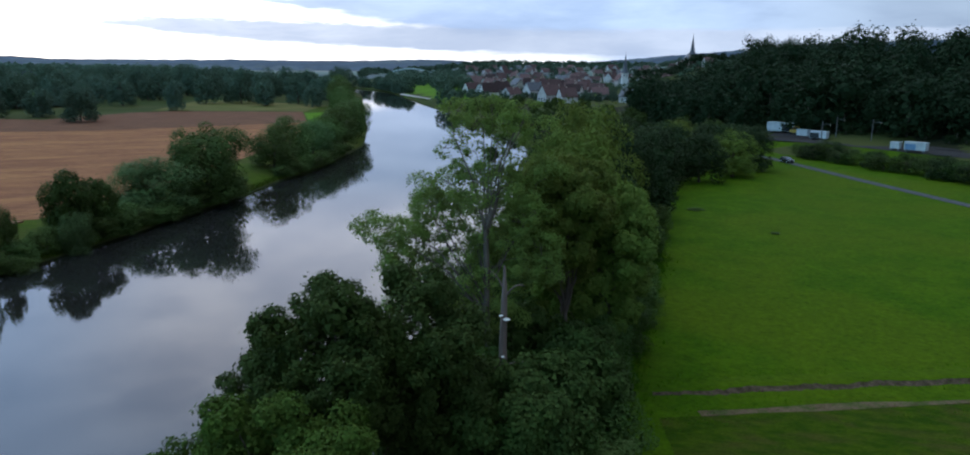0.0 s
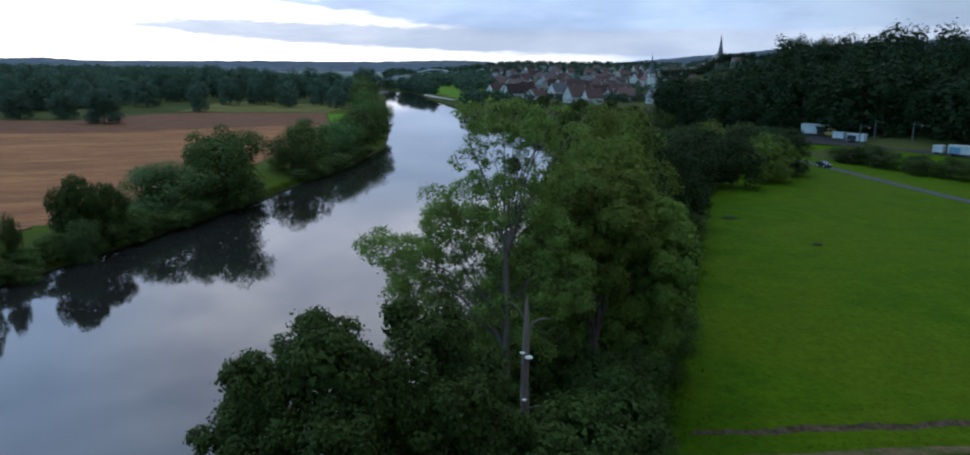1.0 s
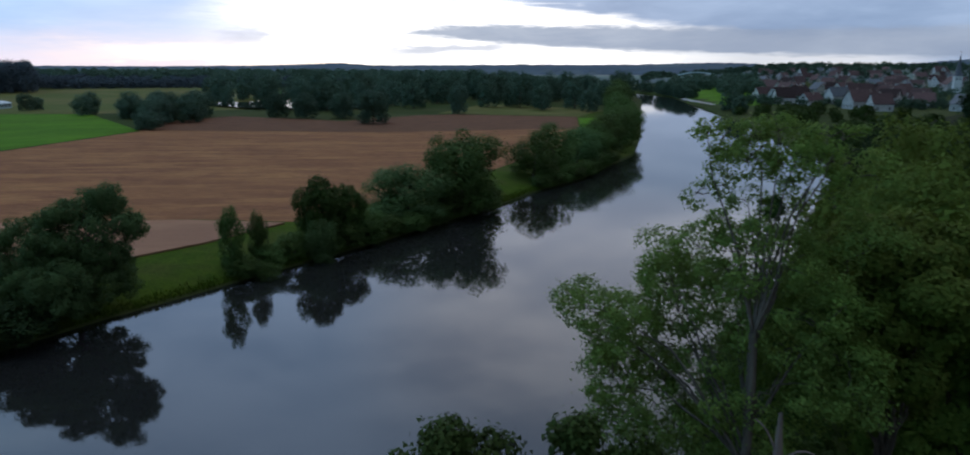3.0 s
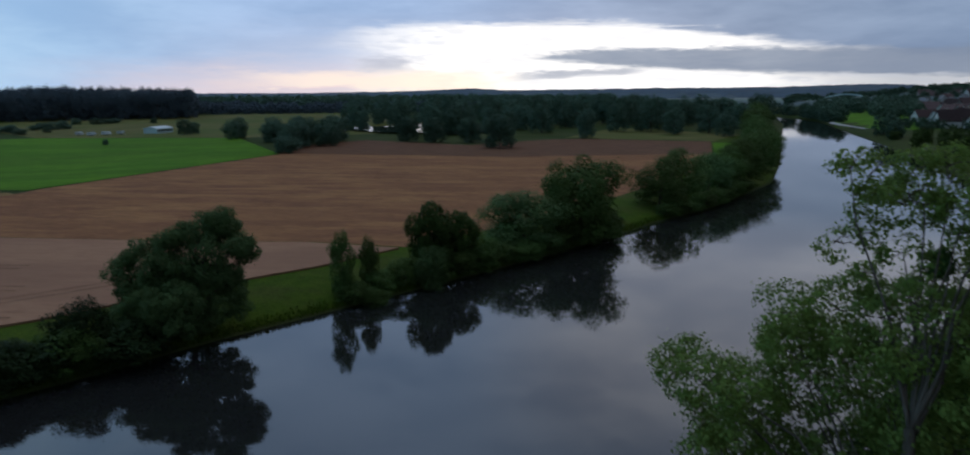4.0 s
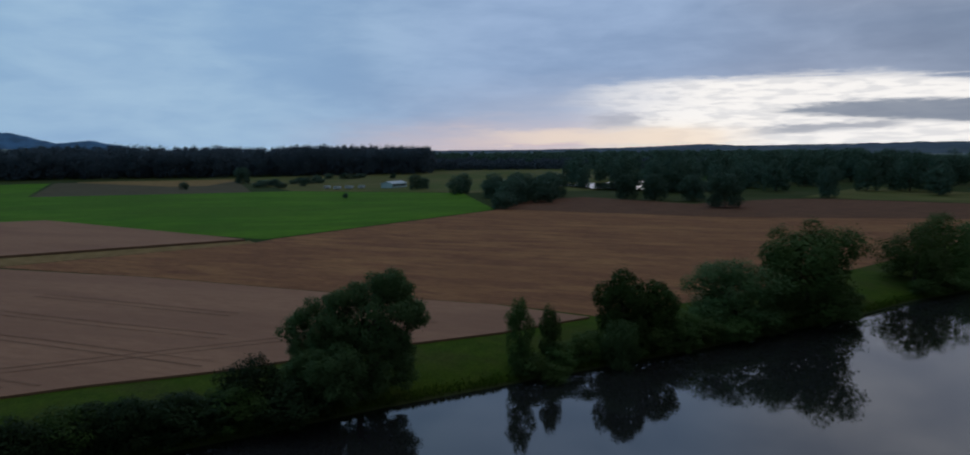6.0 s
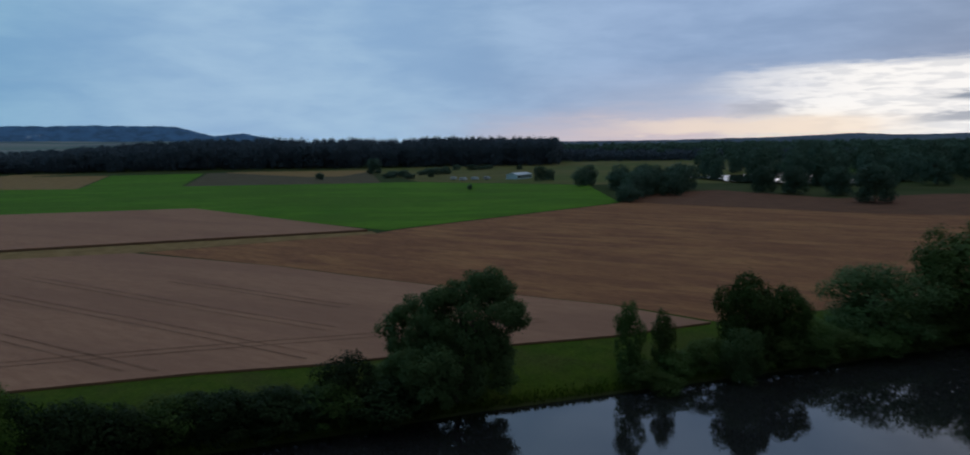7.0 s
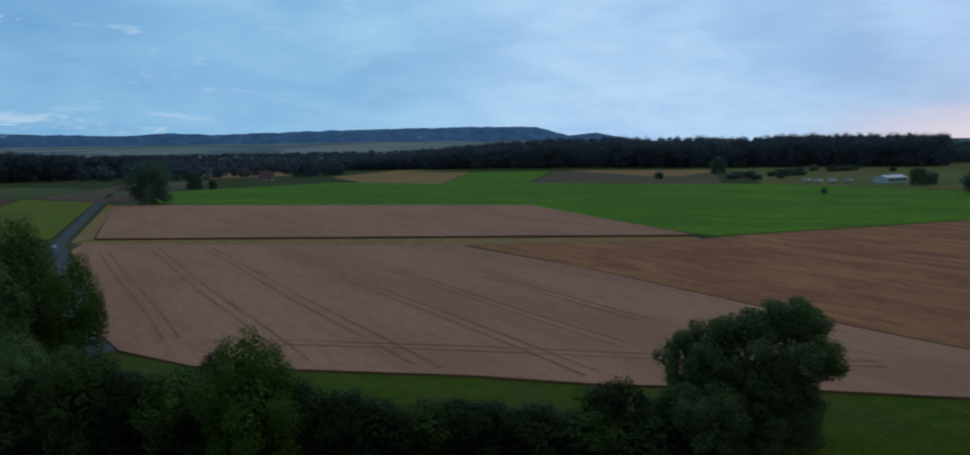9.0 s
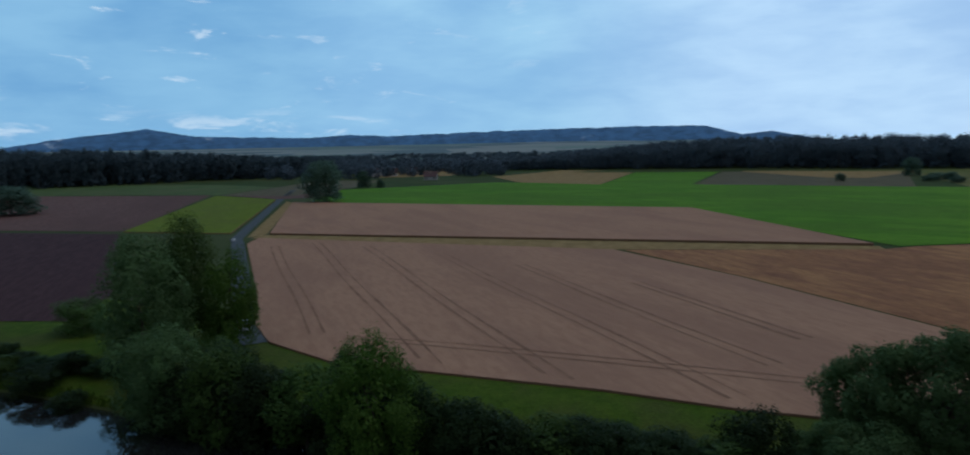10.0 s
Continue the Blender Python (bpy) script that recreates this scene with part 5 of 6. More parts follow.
for k, (x, y, hh, ww, mat, lf) in enumerate(((3.5, 66, 19, 11, 1, 0), (1.5, 76, 21, 12, 1, 0), (7.0, 70, 12, 8, 0, 0), (5.5, 88, 20, 13, 1, 0), (8, 84, 14, 9, 0, 0), (0.5, 98, 18, 11, 0, 0),
                                             (9, 103, 17, 12, 0, 0), (14, 118, 15, 13, 0, 0), (4, 118, 17, 11, 0, 0), (18, 138, 13, 12, 0, 0), (9, 140, 14, 12, 0, 0), (20, 152, 13, 13, 0, 0),
                                             (30, 158, 11, 12, 0, 0), (39, 168, 11, 12, 1, 0), (46, 180, 11, 12, 0, 0), (47, 195, 10, 10, 0, 0), (36, 182, 11, 12, 0, 0), (26, 176, 12, 12, 0, 0),
                                             (12, 160, 13, 12, 0, 0), (4, 150, 13, 10, 0, 0), (44, 200, 10, 11, 0, 0), (30, 198, 11, 12, 1, 0), (16, 190, 12, 13, 0, 0), (42, 212, 9, 10, 0, 0))):
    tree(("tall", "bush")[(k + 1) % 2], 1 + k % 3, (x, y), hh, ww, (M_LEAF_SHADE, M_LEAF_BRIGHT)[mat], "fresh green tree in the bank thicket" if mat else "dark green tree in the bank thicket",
         group="bank thicket", leaves=(9000, 11000)[(k + 1) % 2] if y < 110 else 5000, size=0.36)
for k, (x, y, hh, ww) in enumerate(((4.2, 46, 5.6, 5.0), (5.4, 51, 6.0, 5.0), (7.0, 58, 5.0, 5.6), (8.4, 65, 5.0, 6.0), (5.0, 39.5, 4.6, 6.0), (4.0, 35, 4.4, 6.5), (2.5, 28, 3.4, 6.0),
                                    (10.2, 75, 4, 5), (12, 90, 5, 6), (15, 104, 5, 6), (18, 126, 5, 6), (-3, 25, 4, 6), (-0.5, 22, 3, 5))):
    tree("bush", 1 + k % 4, (x, y), hh, ww, (M_LEAF_DARK, M_LEAF_BANK)[k % 2], "low shrub at the foot of the bank trees", "shrub", "shrub", "undergrowth", leaves=7000, size=0.3)
for k, (x, y, hh, ww) in enumerate(((-6.6, 58.5, 5.5, 6.0), (-6.4, 65.5, 6.5, 7.0), (-5.2, 72, 7.0, 7.5), (-3.6, 60, 7.0, 6.5), (-6.0, 80, 7, 7), (-5.5, 51.5, 5.5, 6.5))):
    tree("bush", 1 + k % 4, (x, y), hh, ww, M_LEAF_DARK, "dark bush on the bank behind the poplar", "shrub", "shrub", "undergrowth", leaves=7000, size=0.3)
near_tree("shrub", (4.6, 43.6), "pale grey-green willow shrub at the thicket's edge", cluster(29, (4.6, 43.6, 5.6), (1.2, 1.2, 1.6), 8), (4.6, 43.6, 4), 0.07, 4000, 0.2, M_LEAF_WILLOW, 33)

for k, (x, y, c, rad, n) in enumerate(((-5.0, 41.5, (-5.0, 41.5, 5.2), (3.6, 3.4, 4.2), 14), (0.4, 39.5, (0.4, 40.5, 4.8), (3.4, 3.0, 3.8), 12), (-7.2, 38.0, (-7.0, 38.0, 4.0), (2.8, 3.2, 3.4), 10),
                                       (-1.5, 46.5, (-1.5, 46.5, 6.0), (4.0, 3.4, 4.6), 14), (3.8, 45.5, (3.6, 45.5, 5.4), (2.4, 2.6, 3.6), 10))):
    near_tree("tree", (x, y), "shaded low tree in the bank thicket", cluster(60 + k, c, rad, n), (x, y, 4), 0.14, 20000, 0.21, M_LEAF_DARK, 70 + k, NEAR)

# dead snag with pale bracket fungus
rs = np.random.default_rng(5)
snag = thing("dead_tree", "broken grey dead trunk with pale bracket fungi", "dead tree", at=(-1.3, 37.4, h(-1.3, 37.4)))
s = np.linspace(0, 1, 9)[:, None]
part("trunk", mesh_arrays("trunk", *tube(np.array([0.15, 0, -0.3]) + s * np.array([-0.25, 0.1, 13.4]) + rs.normal(size=(9, 3)) * 0.05, [0.36, 0.3, 0.28, 0.26, 0.25, 0.23, 0.2, 0.17, 0.06], 10), M_DEAD, True),
     M_DEAD, snag)
for a, b, r0 in (((0.0, 0, 11.2), (1.1, -0.3, 12.0), 0.07), ((0.1, 0, 7.0), (2.4, -0.8, 7.2), 0.06), ((0, 0, 6.4), (-2.0, -0.5, 7.3), 0.06), ((0, 0, 11.4), (-0.9, 0.2, 12.6), 0.05)):
    k = np.linspace(0, 1, 5)[:, None]
    line = np.array(a) + (np.array(b) - np.array(a)) * k + np.array([0, 0, 0.3]) * np.sin(k * 3.1)
    part("dead_branch", mesh_arrays("dead_branch", *tube(line, r0 * np.linspace(1, 0.35, 5), 6), M_DEAD, True), M_DEAD, snag, "bare broken branch")
for z, a, r0 in ((9.9, -60, 0.22), (10.1, -140, 0.14), (7.6, -100, 0.13)):
    bm = bmesh.new()
    bmesh.ops.create_uvsphere(bm, u_segments=12, v_segments=6, radius=r0, matrix=pose(0.26 * math.cos(radians(a)), 0.26 * math.sin(radians(a)), z) @ Matrix.Diagonal((1, 1, 0.35, 1)))
    part("fungus", bm, M_FUNGUS, snag, "pale shelf of bracket fungus")
rm = np.random.default_rng(8)
mist = new("mistletoe", mesh_arrays("mistletoe", *foliage(rm, [(0, 0, 0.5, 0.45, 0.45, 0.45)], 900, 0.14), M_LEAF_DARK))
mist.location = (-2.86, 45.6, 20.1)
tagged(mist, "dark ball of mistletoe hanging in the poplar", "mistletoe")

# reeds and tall grass on the banks
def tufts(name, label, seed, n, where, tall, mat):
    r = np.random.default_rng(seed)
    x, y = where(r, n)
    z = height(x, y)
    a = r.uniform(0, 6.28, n)
    hh, ww = r.uniform(*tall, n), r.uniform(0.06, 0.16, n)
    dx, dy = np.cos(a) * ww, np.sin(a) * ww
    lx, ly = r.normal(0, 0.25, n) * hh, r.normal(0, 0.25, n) * hh
    v = np.stack([np.stack([x - dx, y - dy, z - 0.05], -1), np.stack([x + dx, y + dy, z - 0.05], -1), np.stack([x + lx, y + ly, z + hh], -1)], 1).reshape(-1, 3)
    return tagged(new(name, mesh_arrays(name, v, np.arange(3 * n).reshape(-1, 3), mat)), label, "grass", kind="stuff")


def left_bank(r, n):
    y = r.uniform(-60, 210, n)
    return bank_l(y) - np.abs(r.normal(0, 0.7, n)) - 0.1, y


def right_edge(r, n):
    y = r.uniform(38, 150, n)
    return np.interp(y, [38, 53, 70, 90, 130, 150], [4, 6.5, 9.5, 13, 16, 20]) + r.normal(0, 0.9, n), y


def ditch_edge(r, n):
    x = r.uniform(8, 90, n)
    return x, np.interp(x, [p[0] for p in ditch], [p[1] for p in ditch]) + r.normal(0, 0.5, n) - r.choice([0.0, 0.6, 2.6, 5.2, 6.9], n) * (1 + 0.12 * np.sin(x * 0.23)) + np.sin(x * 0.4) * 0.5 + np.sin(x * 1.1 + 1) * 0.3


tufts("bank_grass", "tall rough grass and reeds along the river bank", 61, 9000, left_bank, (0.15, 0.55), M_REED)
tufts("meadow_edge_grass", "tall grass along the thicket's edge", 62, 20000, right_edge, (0.15, 0.5), M_BLADE)
tufts("ditch_grass", "dark tall grass along the meadow ditch", 63, 6000, ditch_edge, (0.04, 0.16), M_BLADE)

tree("bush", 1, (24.2, 125.4), 0.35, 3.4, M_LEAF_BANK, "dark patch of weeds in the meadow", "weeds", "weed_patch", leaves=5000, size=0.3)
tree("bush", 2, (33.0, 108.0), 0.25, 1.8, M_LEAF_BANK, "small dark patch of weeds in the meadow", "weeds", "weed_patch", leaves=7000, size=0.3)

# hedge by the railway
for k in range(20):
    r = np.random.default_rng(300 + k)
    t = k / 19
    x, y = 66 + 42 * t + r.uniform(-1.5, 1.5), 211 - 82 * t + r.uniform(-2, 2)
    tree("bush", 1 + k % 4, (x, y), r.uniform(3.6, 5.8), r.uniform(6.0, 9), (M_LEAF_DARK, M_LEAF_SHADE)[k % 2], "dense hedge bush beside the railway", "shrub", "shrub", "railway hedge", leaves=5000, size=0.3)

# ---- town ----
def house(at, turn, wide, deep, eaves, roof, m_wall, m_roof, label, group="houses of the town"):
    x, y = at
    ob = thing("house", label, "house", group, at=(x, y, h(x, y)), turn=turn)
    part("wall", prism([(-wide / 2, -1.5), (wide / 2, -1.5), (wide / 2, eaves), (0, eaves + roof - 0.15), (-wide / 2, eaves)], -deep / 2, deep / 2), m_wall, ob)
    o = 0.5
    k = roof / (wide / 2)
    part("roof", prism([(-wide / 2 - o, eaves - o * k), (0, eaves + roof), (wide / 2 + o, eaves - o * k), (wide / 2 + o, eaves - o * k + 0.25), (0, eaves + roof + 0.3), (-wide / 2 - o, eaves - o * k + 0.25)],
                       -deep / 2 - 0.4, deep / 2 + 0.4), m_roof, ob)
    part("chimney", boxes(((wide * 0.12, -0.4, eaves + roof * 0.5), (wide * 0.12 + 0.7, 0.4, eaves + roof + 1.0))), M_STONE, ob)
    for side in (-1, 1):
        for storey in range(max(int(eaves / 2.8), 1)):
            for q in (-0.3, 0.0, 0.3):
                part("window", WINDOW, M_WINDOW, ob).matrix_basis = pose(q * wide, side * deep / 2, 1.6 + storey * 2.8)
                if abs(q) > 0:
                    part("window", WINDOW, M_WINDOW, ob).matrix_basis = pose(side * wide / 2, q * deep, 1.6 + storey * 2.8, 0, 0, 90)
    part("window", WINDOW, M_WINDOW, ob).matrix_basis = pose(0, -deep / 2, eaves + roof * 0.4)
    return ob


me = bpy.data.meshes.new("window")
bm = boxes(((-0.55, -0.03, -0.7), (0.55, 0.03, 0.7)))
bm.to_mesh(me)
bm.free()
me.materials.append(M_WINDOW)
WINDOW = me
rh = np.random.default_rng(15)
placed = []
for _ in range(4000):
    if len(placed) >= 130:
        break
    d = 500 + 900 * rh.random() ** 1.15
    b = radians(rh.uniform(-11, 7.8))
    x, y = d * math.sin(-b), d * math.cos(b)
    x, y = x + 2, y - 3
    if x < float(bank_r(y)) + 55 or (abs(x - 63 * y / 893) < 16 and 760 < y < 890) or x - 0.11 * y > (20 if d < 1000 else 70) or (d < 900 and abs(x - 0.068 * y) < 11 and y > 560) or (abs(x - 60) < 22 and abs(y - 890) < 28) or any((x - a) ** 2 + (y - c) ** 2 < 420 for a, c in placed):
        continue
    placed.append((x, y))
    wide, deep = rh.uniform(8, 12.5), rh.uniform(11, 20)
    red = rh.random() < 0.85
    house((x, y), rh.uniform(-50, 50) + 90 * rh.integers(2), wide, deep, rh.uniform(3.6, 6.0), wide * rh.uniform(0.5, 0.68), M_PLASTER if rh.random() < 0.85 else M_STONE,
          M_TILE if red else M_SLATE, "plastered town house with a red tiled roof" if red else "plastered town house with a dark slate roof")


def church(at, turn, nave, tower, spire, m_tower, label, m_nave_roof):
    x, y = at
    ob = thing("church", label, "church", at=(x, y, h(x, y)), turn=turn)
    w, d, e = nave
    part("nave", prism([(-w / 2, -2), (w / 2, -2), (w / 2, e), (0, e + w * 0.55 - 0.2), (-w / 2, e)], 0, d), M_PLASTER, ob)
    part("nave_roof", prism([(-w / 2 - 0.5, e - 0.5), (0, e + w * 0.55), (w / 2 + 0.5, e - 0.5), (w / 2 + 0.5, e - 0.2), (0, e + w * 0.55 + 0.3), (-w / 2 - 0.5, e - 0.2)], -0.4, d + 0.4), m_nave_roof, ob)
    tw, th = tower
    part("tower", boxes(((-tw / 2, -tw, -2), (tw / 2, 0, th)), ((-tw / 2 - 0.25, -tw - 0.25, th - 0.5), (tw / 2 + 0.25, 0.25, th))), m_tower, ob)
    bm = bmesh.new()
    rings = [(tw * 0.74, th), (tw * 0.50, th + spire * 0.12), (tw * 0.36, th + spire * 0.28), (tw * 0.17, th + spire * 0.65), (0.06, th + spire)]
    last = None
    for r, z in rings:
        ring = [bm.verts.new((r * math.cos(a), -tw / 2 + r * math.sin(a), z)) for a in [math.pi / 8 + k * math.pi / 4 for k in range(8)]]
        if last:
            for k in range(8):
                bm.faces.new((last[k], last[(k + 1) % 8], ring[(k + 1) % 8], ring[k]))
        last = ring
    part("spire", bm, M_SLATE, ob, "slate-covered pointed spire")
    part("cross", boxes(((-0.08, -tw / 2 - 0.08, th + spire - 0.3), (0.08, -tw / 2 + 0.08, th + spire + 2.2)), ((-0.6, -tw / 2 - 0.06, th + spire + 1.2), (0.6, -tw / 2 + 0.06, th + spire + 1.36))), M_STONE, ob)
    for q in (-0.24, 0.24):
        part("belfry_window", boxes(((q * tw - 0.45, -tw - 0.05, th - 4.0), (q * tw + 0.45, -tw + 0.05, th - 1.4))), M_WINDOW, ob)
    for k in range(4):
        part("nave_window", boxes(((-w / 2 - 0.04, 3 + k * d * 0.22, e * 0.3), (-w / 2 + 0.04, 4.4 + k * d * 0.22, e * 0.85))), M_WINDOW, ob)
    return ob


zb = h(63, 893)
church((63, 893), 8, (14, 30, 8), (7.0, 17.5 - zb + 2), 22, M_LIME, "white church with a slim dark spire", M_TILE)
za = h(168, 1084)
church((168, 1084), 0, (14, 34, 12), (7.5, 42 - za + 3), 27, M_STONE, "stone church with a tall pointed steeple on the hill", M_SLATE)

# arched bridge far downstream
bridge = thing("bridge", "pale steel arch bridge over the river", "bridge", at=(-316, 1462, 0), turn=12)
for side in (-4, 4):
    k = np.linspace(-1, 1, 25)
    line = np.stack([k * 48, np.full(25, side), 7 + 11.5 * (1 - k * k)], -1)
    part("arch", mesh_arrays("arch", *tube(line, np.full(25, 1.05), 6), M_STEEL), M_STEEL, bridge)
    for q in np.linspace(-0.85, 0.85, 12):
        part("hanger", boxes(((q * 48 - 0.1, side - 0.1, 7), (q * 48 + 0.1, side + 0.1, 7 + 11.5 * (1 - q * q)))), M_STEEL, bridge)
part("deck", boxes(((-90, -5, 6), (90, 5, 7.2))), M_CONCRETE, bridge)
for q in (-52, 52):
    part("pier", boxes(((q - 1.5, -4, -3), (q + 1.5, 4, 6))), M_CONCRETE, bridge)
strip("quay_wall", [(-145, 632), (-128, 588), (-110, 546), (-97, 516)], 2.6, M_PLASTER, 0.8, "pale concrete quay by the river", "quay")

# ---- small places beyond the fields ----
def pond(name, outline, z, label):
    bm = bmesh.new()
    bm.faces.new([bm.verts.new((x, y, z)) for x, y in outline])
    me = bpy.data.meshes.new(name)
    bm.to_mesh(me)
    bm.free()
    me.materials.append(M_WATER)
    return tagged(new(name, me), label, "lake", kind="structure")


pond("water_lake", [(-360, 318), (-300, 305), (-262, 322), (-248, 345), (-262, 390), (-350, 400)], 4.45, "small lake shining between the trees")


def caravan(at, turn, l, t, m, label):
    x, y = at
    ob = thing("caravan", label, "caravan", "caravans by the meadow", at=(x, y, h(x, y)), turn=turn)
    part("body", prism([(-l / 2, 0.5), (l / 2, 0.5), (l / 2 + 0.1, 1.4), (l / 2 - 0.3, t), (-l / 2 + 0.2, t), (-l / 2 - 0.1, 1.4)], -1.1, 1.1), m, ob)
    part("window", boxes(((-l * 0.3, -1.13, 1.3), (l * 0.1, -1.1, t - 0.5))), M_WINDOW, ob)
    part("door", boxes(((l * 0.2, -1.13, 0.6), (l * 0.2 + 0.7, -1.1, t - 0.3))), M_LAMP, ob)
    for side in (-1, 1):
        bm = bmesh.new()
        bmesh.ops.create_cone(bm, cap_ends=True, segments=14, radius1=0.34, radius2=0.34, depth=0.2, matrix=pose(0, side, 0.34, 90))
        part("wheel", bm, M_RUBBER, ob)
    return ob


for x, y, turn, l in ((-408, 198, 40, 5.5), (-409, 206, 35, 6), (-409, 214, 50, 5), (-418, 196, 60, 5)):
    caravan((x, y), turn, l * 0.72, 1.95, M_WHITE, "small white caravan parked at the meadow's edge")
hall = thing("greenhouse", "pale green-glazed shed beside the meadow", "shed", at=(-406, 234, h(-406, 234)), turn=30)
part("wall", prism([(-4, -0.5), (4, -0.5), (4, 2.6), (0, 3.6), (-4, 2.6)], -8, 8), M_STEEL, hall)
part("roof", prism([(-4.3, 2.55), (0, 3.7), (4.3, 2.55), (4.3, 2.7), (0, 3.9), (-4.3, 2.7)], -8.2, 8.2), M_WHITE, hall)
for k in range(5):
    part("window", boxes(((4.0, -7 + k * 3, 0.8), (4.05, -5 + k * 3, 2.2))), M_WINDOW, hall)
rv = np.random.default_rng(33)
for k, (x, y) in enumerate(((-640, -235), (-655, -222), (-672, -240), (-690, -215), (-560, -150), (-720, -250), (-880, -180), (-900, -160), (-915, -190), (-935, -150), (-890, -130), (-950, -175))):
    red = k % 3 != 2
    house((x, y), rv.uniform(0, 90), 7.4, rv.uniform(8, 13), rv.uniform(3.0, 4), 3.6, M_PLASTER, M_TILE if red else M_SLATE,
          "white farmhouse with a red tiled roof" if red else "white farmhouse with a dark roof", "houses of the village")
sheet("field_tan_village", [(-610, -215), (-700, -280), (-820, -260), (-760, -170), (-640, -160)], M_TAN, 0.12, "pale harvested field by the village", step=40)

# ---- railway side ----
def container(at, turn, size, label, door, blue=False):
    x, y = at
    l, d, t = size
    ob = thing("container", label, "container", "white units by the railway", at=(x, y, h(x, y) + 0.3), turn=turn)
    part("body", boxes(((-l / 2, -d / 2, 0.3), (l / 2, d / 2, t)), bevel=0.05), M_WHITE, ob)
    part("roof_edge", boxes(((-l / 2 - 0.08, -d / 2 - 0.08, t), (l / 2 + 0.08, d / 2 + 0.08, t + 0.15))), M_WHITE, ob)
    for k in range(int(l / 1.2)):
        part("rib", boxes(((-l / 2 + 0.6 + k * 1.2, -d / 2 - 0.06, 0.4), (-l / 2 + 0.7 + k * 1.2, -d / 2, t - 0.1))), M_WHITE, ob)
    for q in (-0.4, 0.4):
        part("foot", boxes(((q * l - 0.3, -d / 2 + 0.1, -0.5), (q * l + 0.3, d / 2 - 0.1, 0.3))), M_CONCRETE, ob)
    if door:
        part("door", boxes(((l * door - 1.4, -d / 2 - 0.1, 0.4), (l * door + 1.4, -d / 2 - 0.04, t - 0.4))), M_BLUE if blue else M_WINDOW, ob, "blue door panel" if blue else "dark open doorway")
    return ob


container((75.2, 265), -30, (8.8, 3.6, 3.2), "white flat-roofed shed with a dark doorway", 0.25)
container((80.0, 256), -38, (3.6, 2.4, 2.2), "small white container beside the shed", 0)
container((82.5, 247.5), -38, (5.4, 2.4, 2.4), "long white container by the railway", -0.2)
container((99.0, 216.5), -42, (5.6, 2.4, 2.4), "white cabin with a blue panel", -0.2, True)
container((95.2, 220.5), -42, (2.4, 2.2, 2.0), "short white site cabin by the railway", 0)
digger = thing("site_machine", "yellow machine parked beside the shed", "machine", at=(78.2, 259.5, h(78.2, 259.5) + 0.2), turn=-35)
part("body", boxes(((-1.5, -1, 0.7), (1.5, 1, 1.7)), ((-0.2, -0.9, 1.7), (1.3, 0.9, 2.8)), bevel=0.08), M_OCHRE, digger)
part("cab_window", boxes(((-0.1, -0.93, 1.9), (1.2, -0.88, 2.6))), M_WINDOW, digger)
for px in (-1, 1):
    for py in (-1, 1):
        bm = bmesh.new()
        bmesh.ops.create_cone(bm, cap_ends=True, segments=16, radius1=0.55, radius2=0.55, depth=0.4, matrix=pose(px, py * 0.95, 0.45, 90))
        part("wheel", bm, M_RUBBER, digger)
for x, y, t in ((78.1, 231.7, 7.5), (87.8, 248, 7.5), (95.2, 238.5, 7.5), (118, 214, 7.5)):
    mast = thing("railway_mast", "slim grey railway mast with a short arm", "mast", "railway masts", at=(x, y, h(x, y)))
    part("pole", mesh_arrays("pole", *tube([(0, 0, -0.5), (0, 0, t * 0.5), (0, 0, t)], [0.2, 0.17, 0.13], 8), M_CONCRETE), M_CONCRETE, mast)
    part("arm", boxes(((-0.05, -0.05, t - 1.0), (2.4, 0.05, t - 0.88))), M_CONCRETE, mast)
    part("insulator", boxes(((2.2, -0.08, t - 1.4), (2.4, 0.08, t - 1.0))), M_STONE, mast)

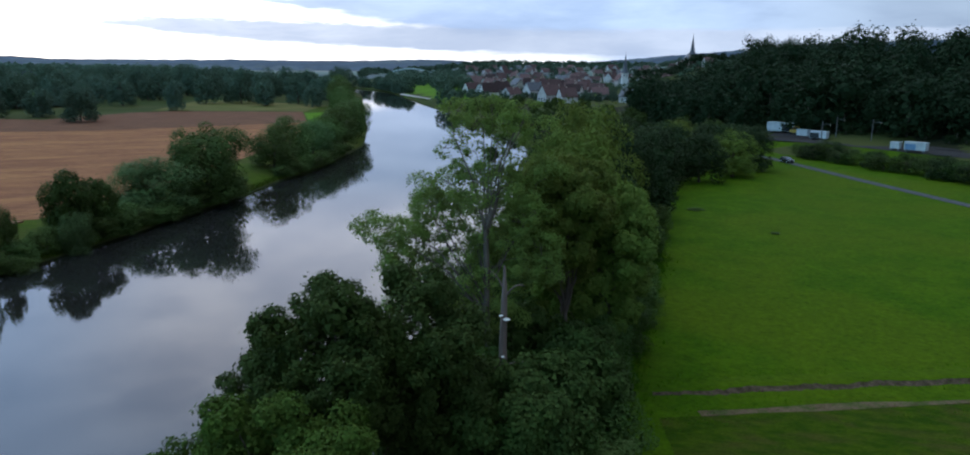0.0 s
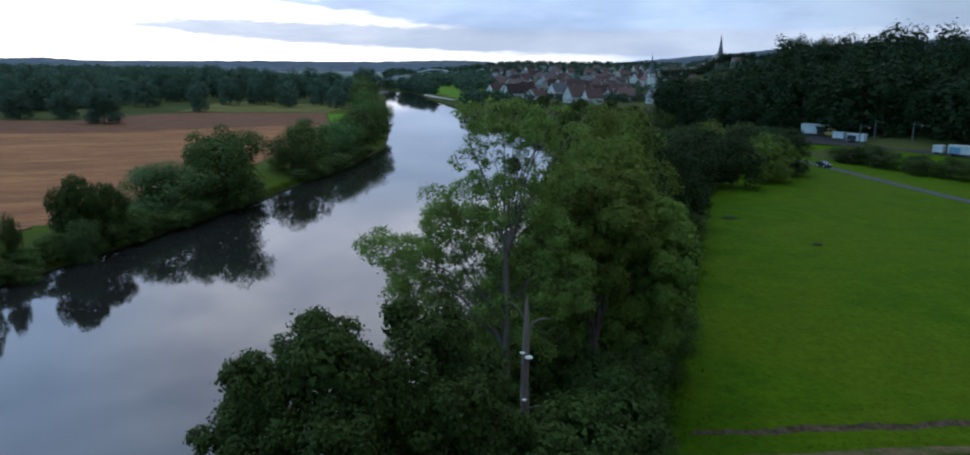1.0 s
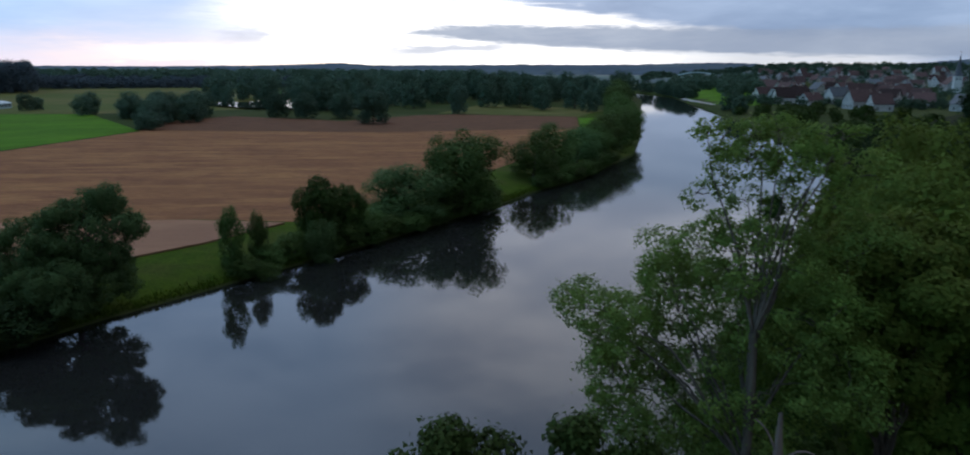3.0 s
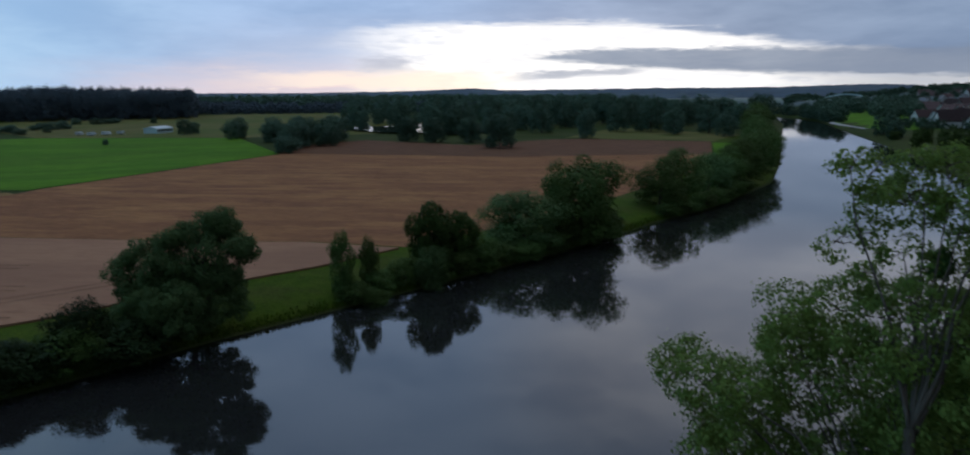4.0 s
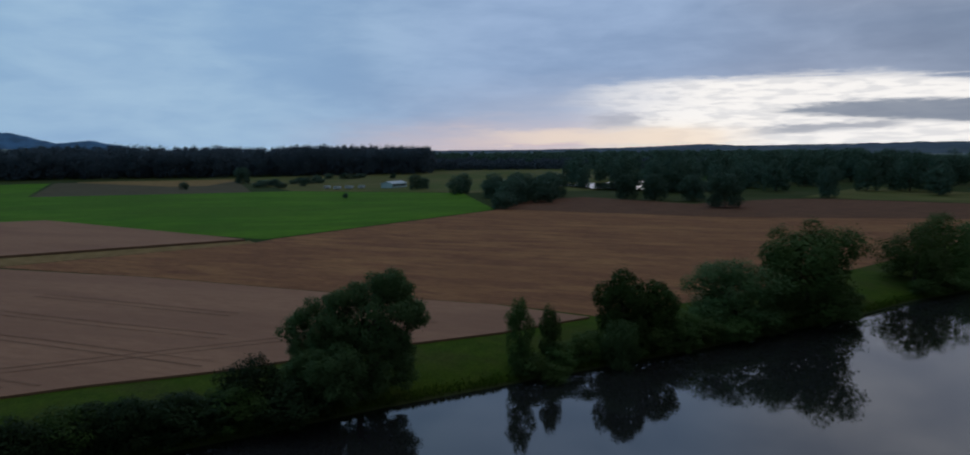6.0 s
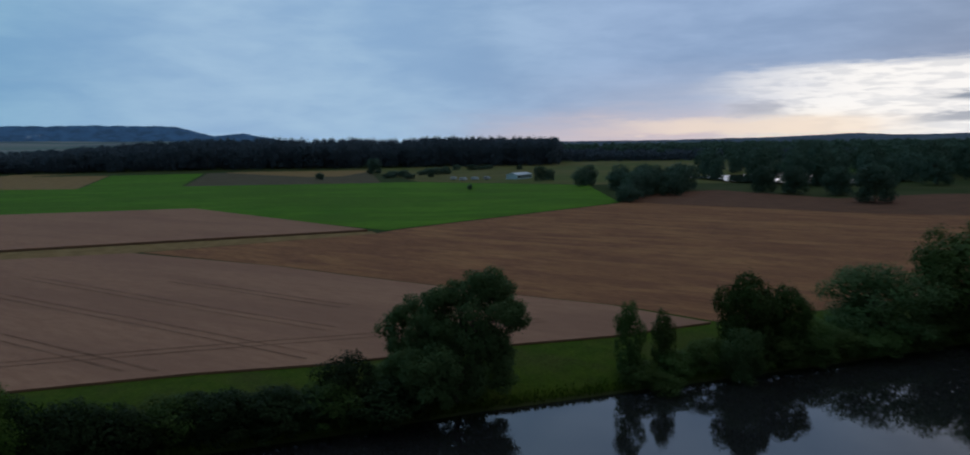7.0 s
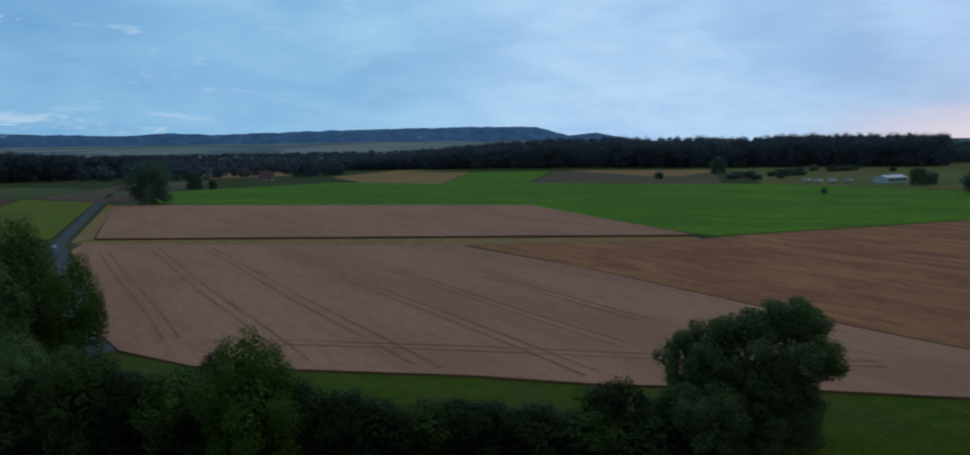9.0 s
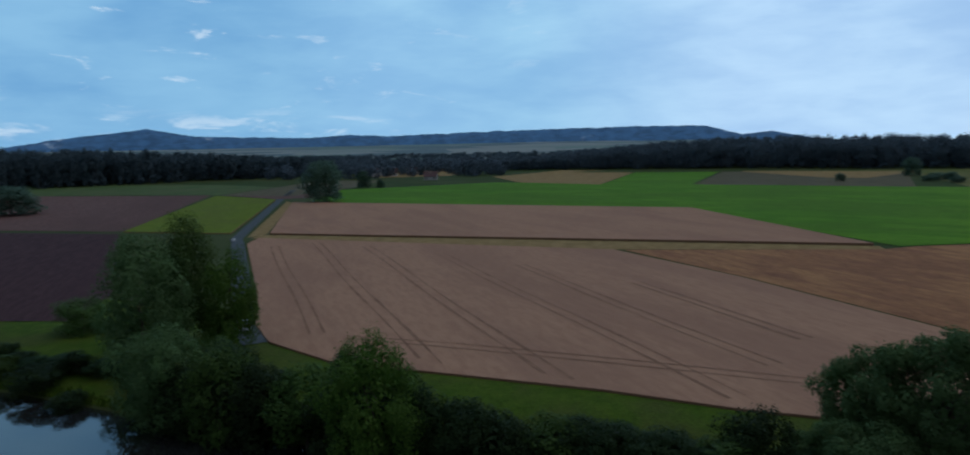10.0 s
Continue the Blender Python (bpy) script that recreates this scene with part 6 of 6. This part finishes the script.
# parked cars
def hatchback(at, yaw, paint, label):
    x, y = at
    car = thing("car", label, "car", at=(x, y, h(x, y) + 0.09), turn=yaw)
    part("body", prism([(-2.1, 0.35), (2.1, 0.35), (2.15, 0.75), (1.95, 0.95), (1.0, 1.05), (0.3, 1.42), (-1.3, 1.46), (-1.95, 1.05), (-2.15, 0.8)], -0.86, 0.86), paint, car)
    part("windscreen", prism([(1.02, 1.06), (0.36, 1.40), (0.39, 1.43), (1.06, 1.08)], -0.72, 0.72), M_GLASS, car)
    part("rear_window", prism([(-1.36, 1.44), (-1.9, 1.1), (-1.94, 1.12), (-1.4, 1.47)], -0.7, 0.7), M_GLASS, car)
    for side in (-1, 1):
        part("side_window", prism([(0.85, 1.03), (0.28, 1.36), (-1.2, 1.39), (-1.6, 1.06)], side * 0.862, side * 0.875), M_GLASS, car)
        part("headlight", boxes(((2.0, side * 0.6 - 0.18, 0.68), (2.16, side * 0.6 + 0.18, 0.85))), M_LAMP, car)
        part("tail_light", boxes(((-2.17, side * 0.65 - 0.15, 0.8), (-2.0, side * 0.65 + 0.15, 0.98))), M_RED, car)
        for px in (-1.3, 1.32):
            bm = bmesh.new()
            bmesh.ops.create_cone(bm, cap_ends=True, segments=20, radius1=0.32, radius2=0.32, depth=0.2, matrix=pose(px, side * 0.8, 0.32, 90))
            wheel = part("wheel", bm, M_RUBBER, car)
            bm = bmesh.new()
            bmesh.ops.create_cone(bm, cap_ends=True, segments=14, radius1=0.2, radius2=0.2, depth=0.03, matrix=pose(px, side * 0.91, 0.32, 90))
            part("rim", bm, M_STEEL, wheel)
    return car


hatchback((58.6, 196), math.degrees(math.atan2(168 - 205, 66 - 57)), M_CARPAINT, "dark parked hatchback on the meadow path")
hatchback((-103.8, -17.6), 222, M_WHITE, "white hatchback parked on the farm track behind bushes")
# plain block for a small white object of unknown kind
marker = thing("marker_stone", "small white block beside the farm track", "stone", at=(-193.5, -79.5, h(-193.5, -79.5)), turn=20)
part("block", boxes(((-0.5, -0.3, -0.2), (0.5, 0.3, 0.7)), bevel=0.08), M_LIME, marker)
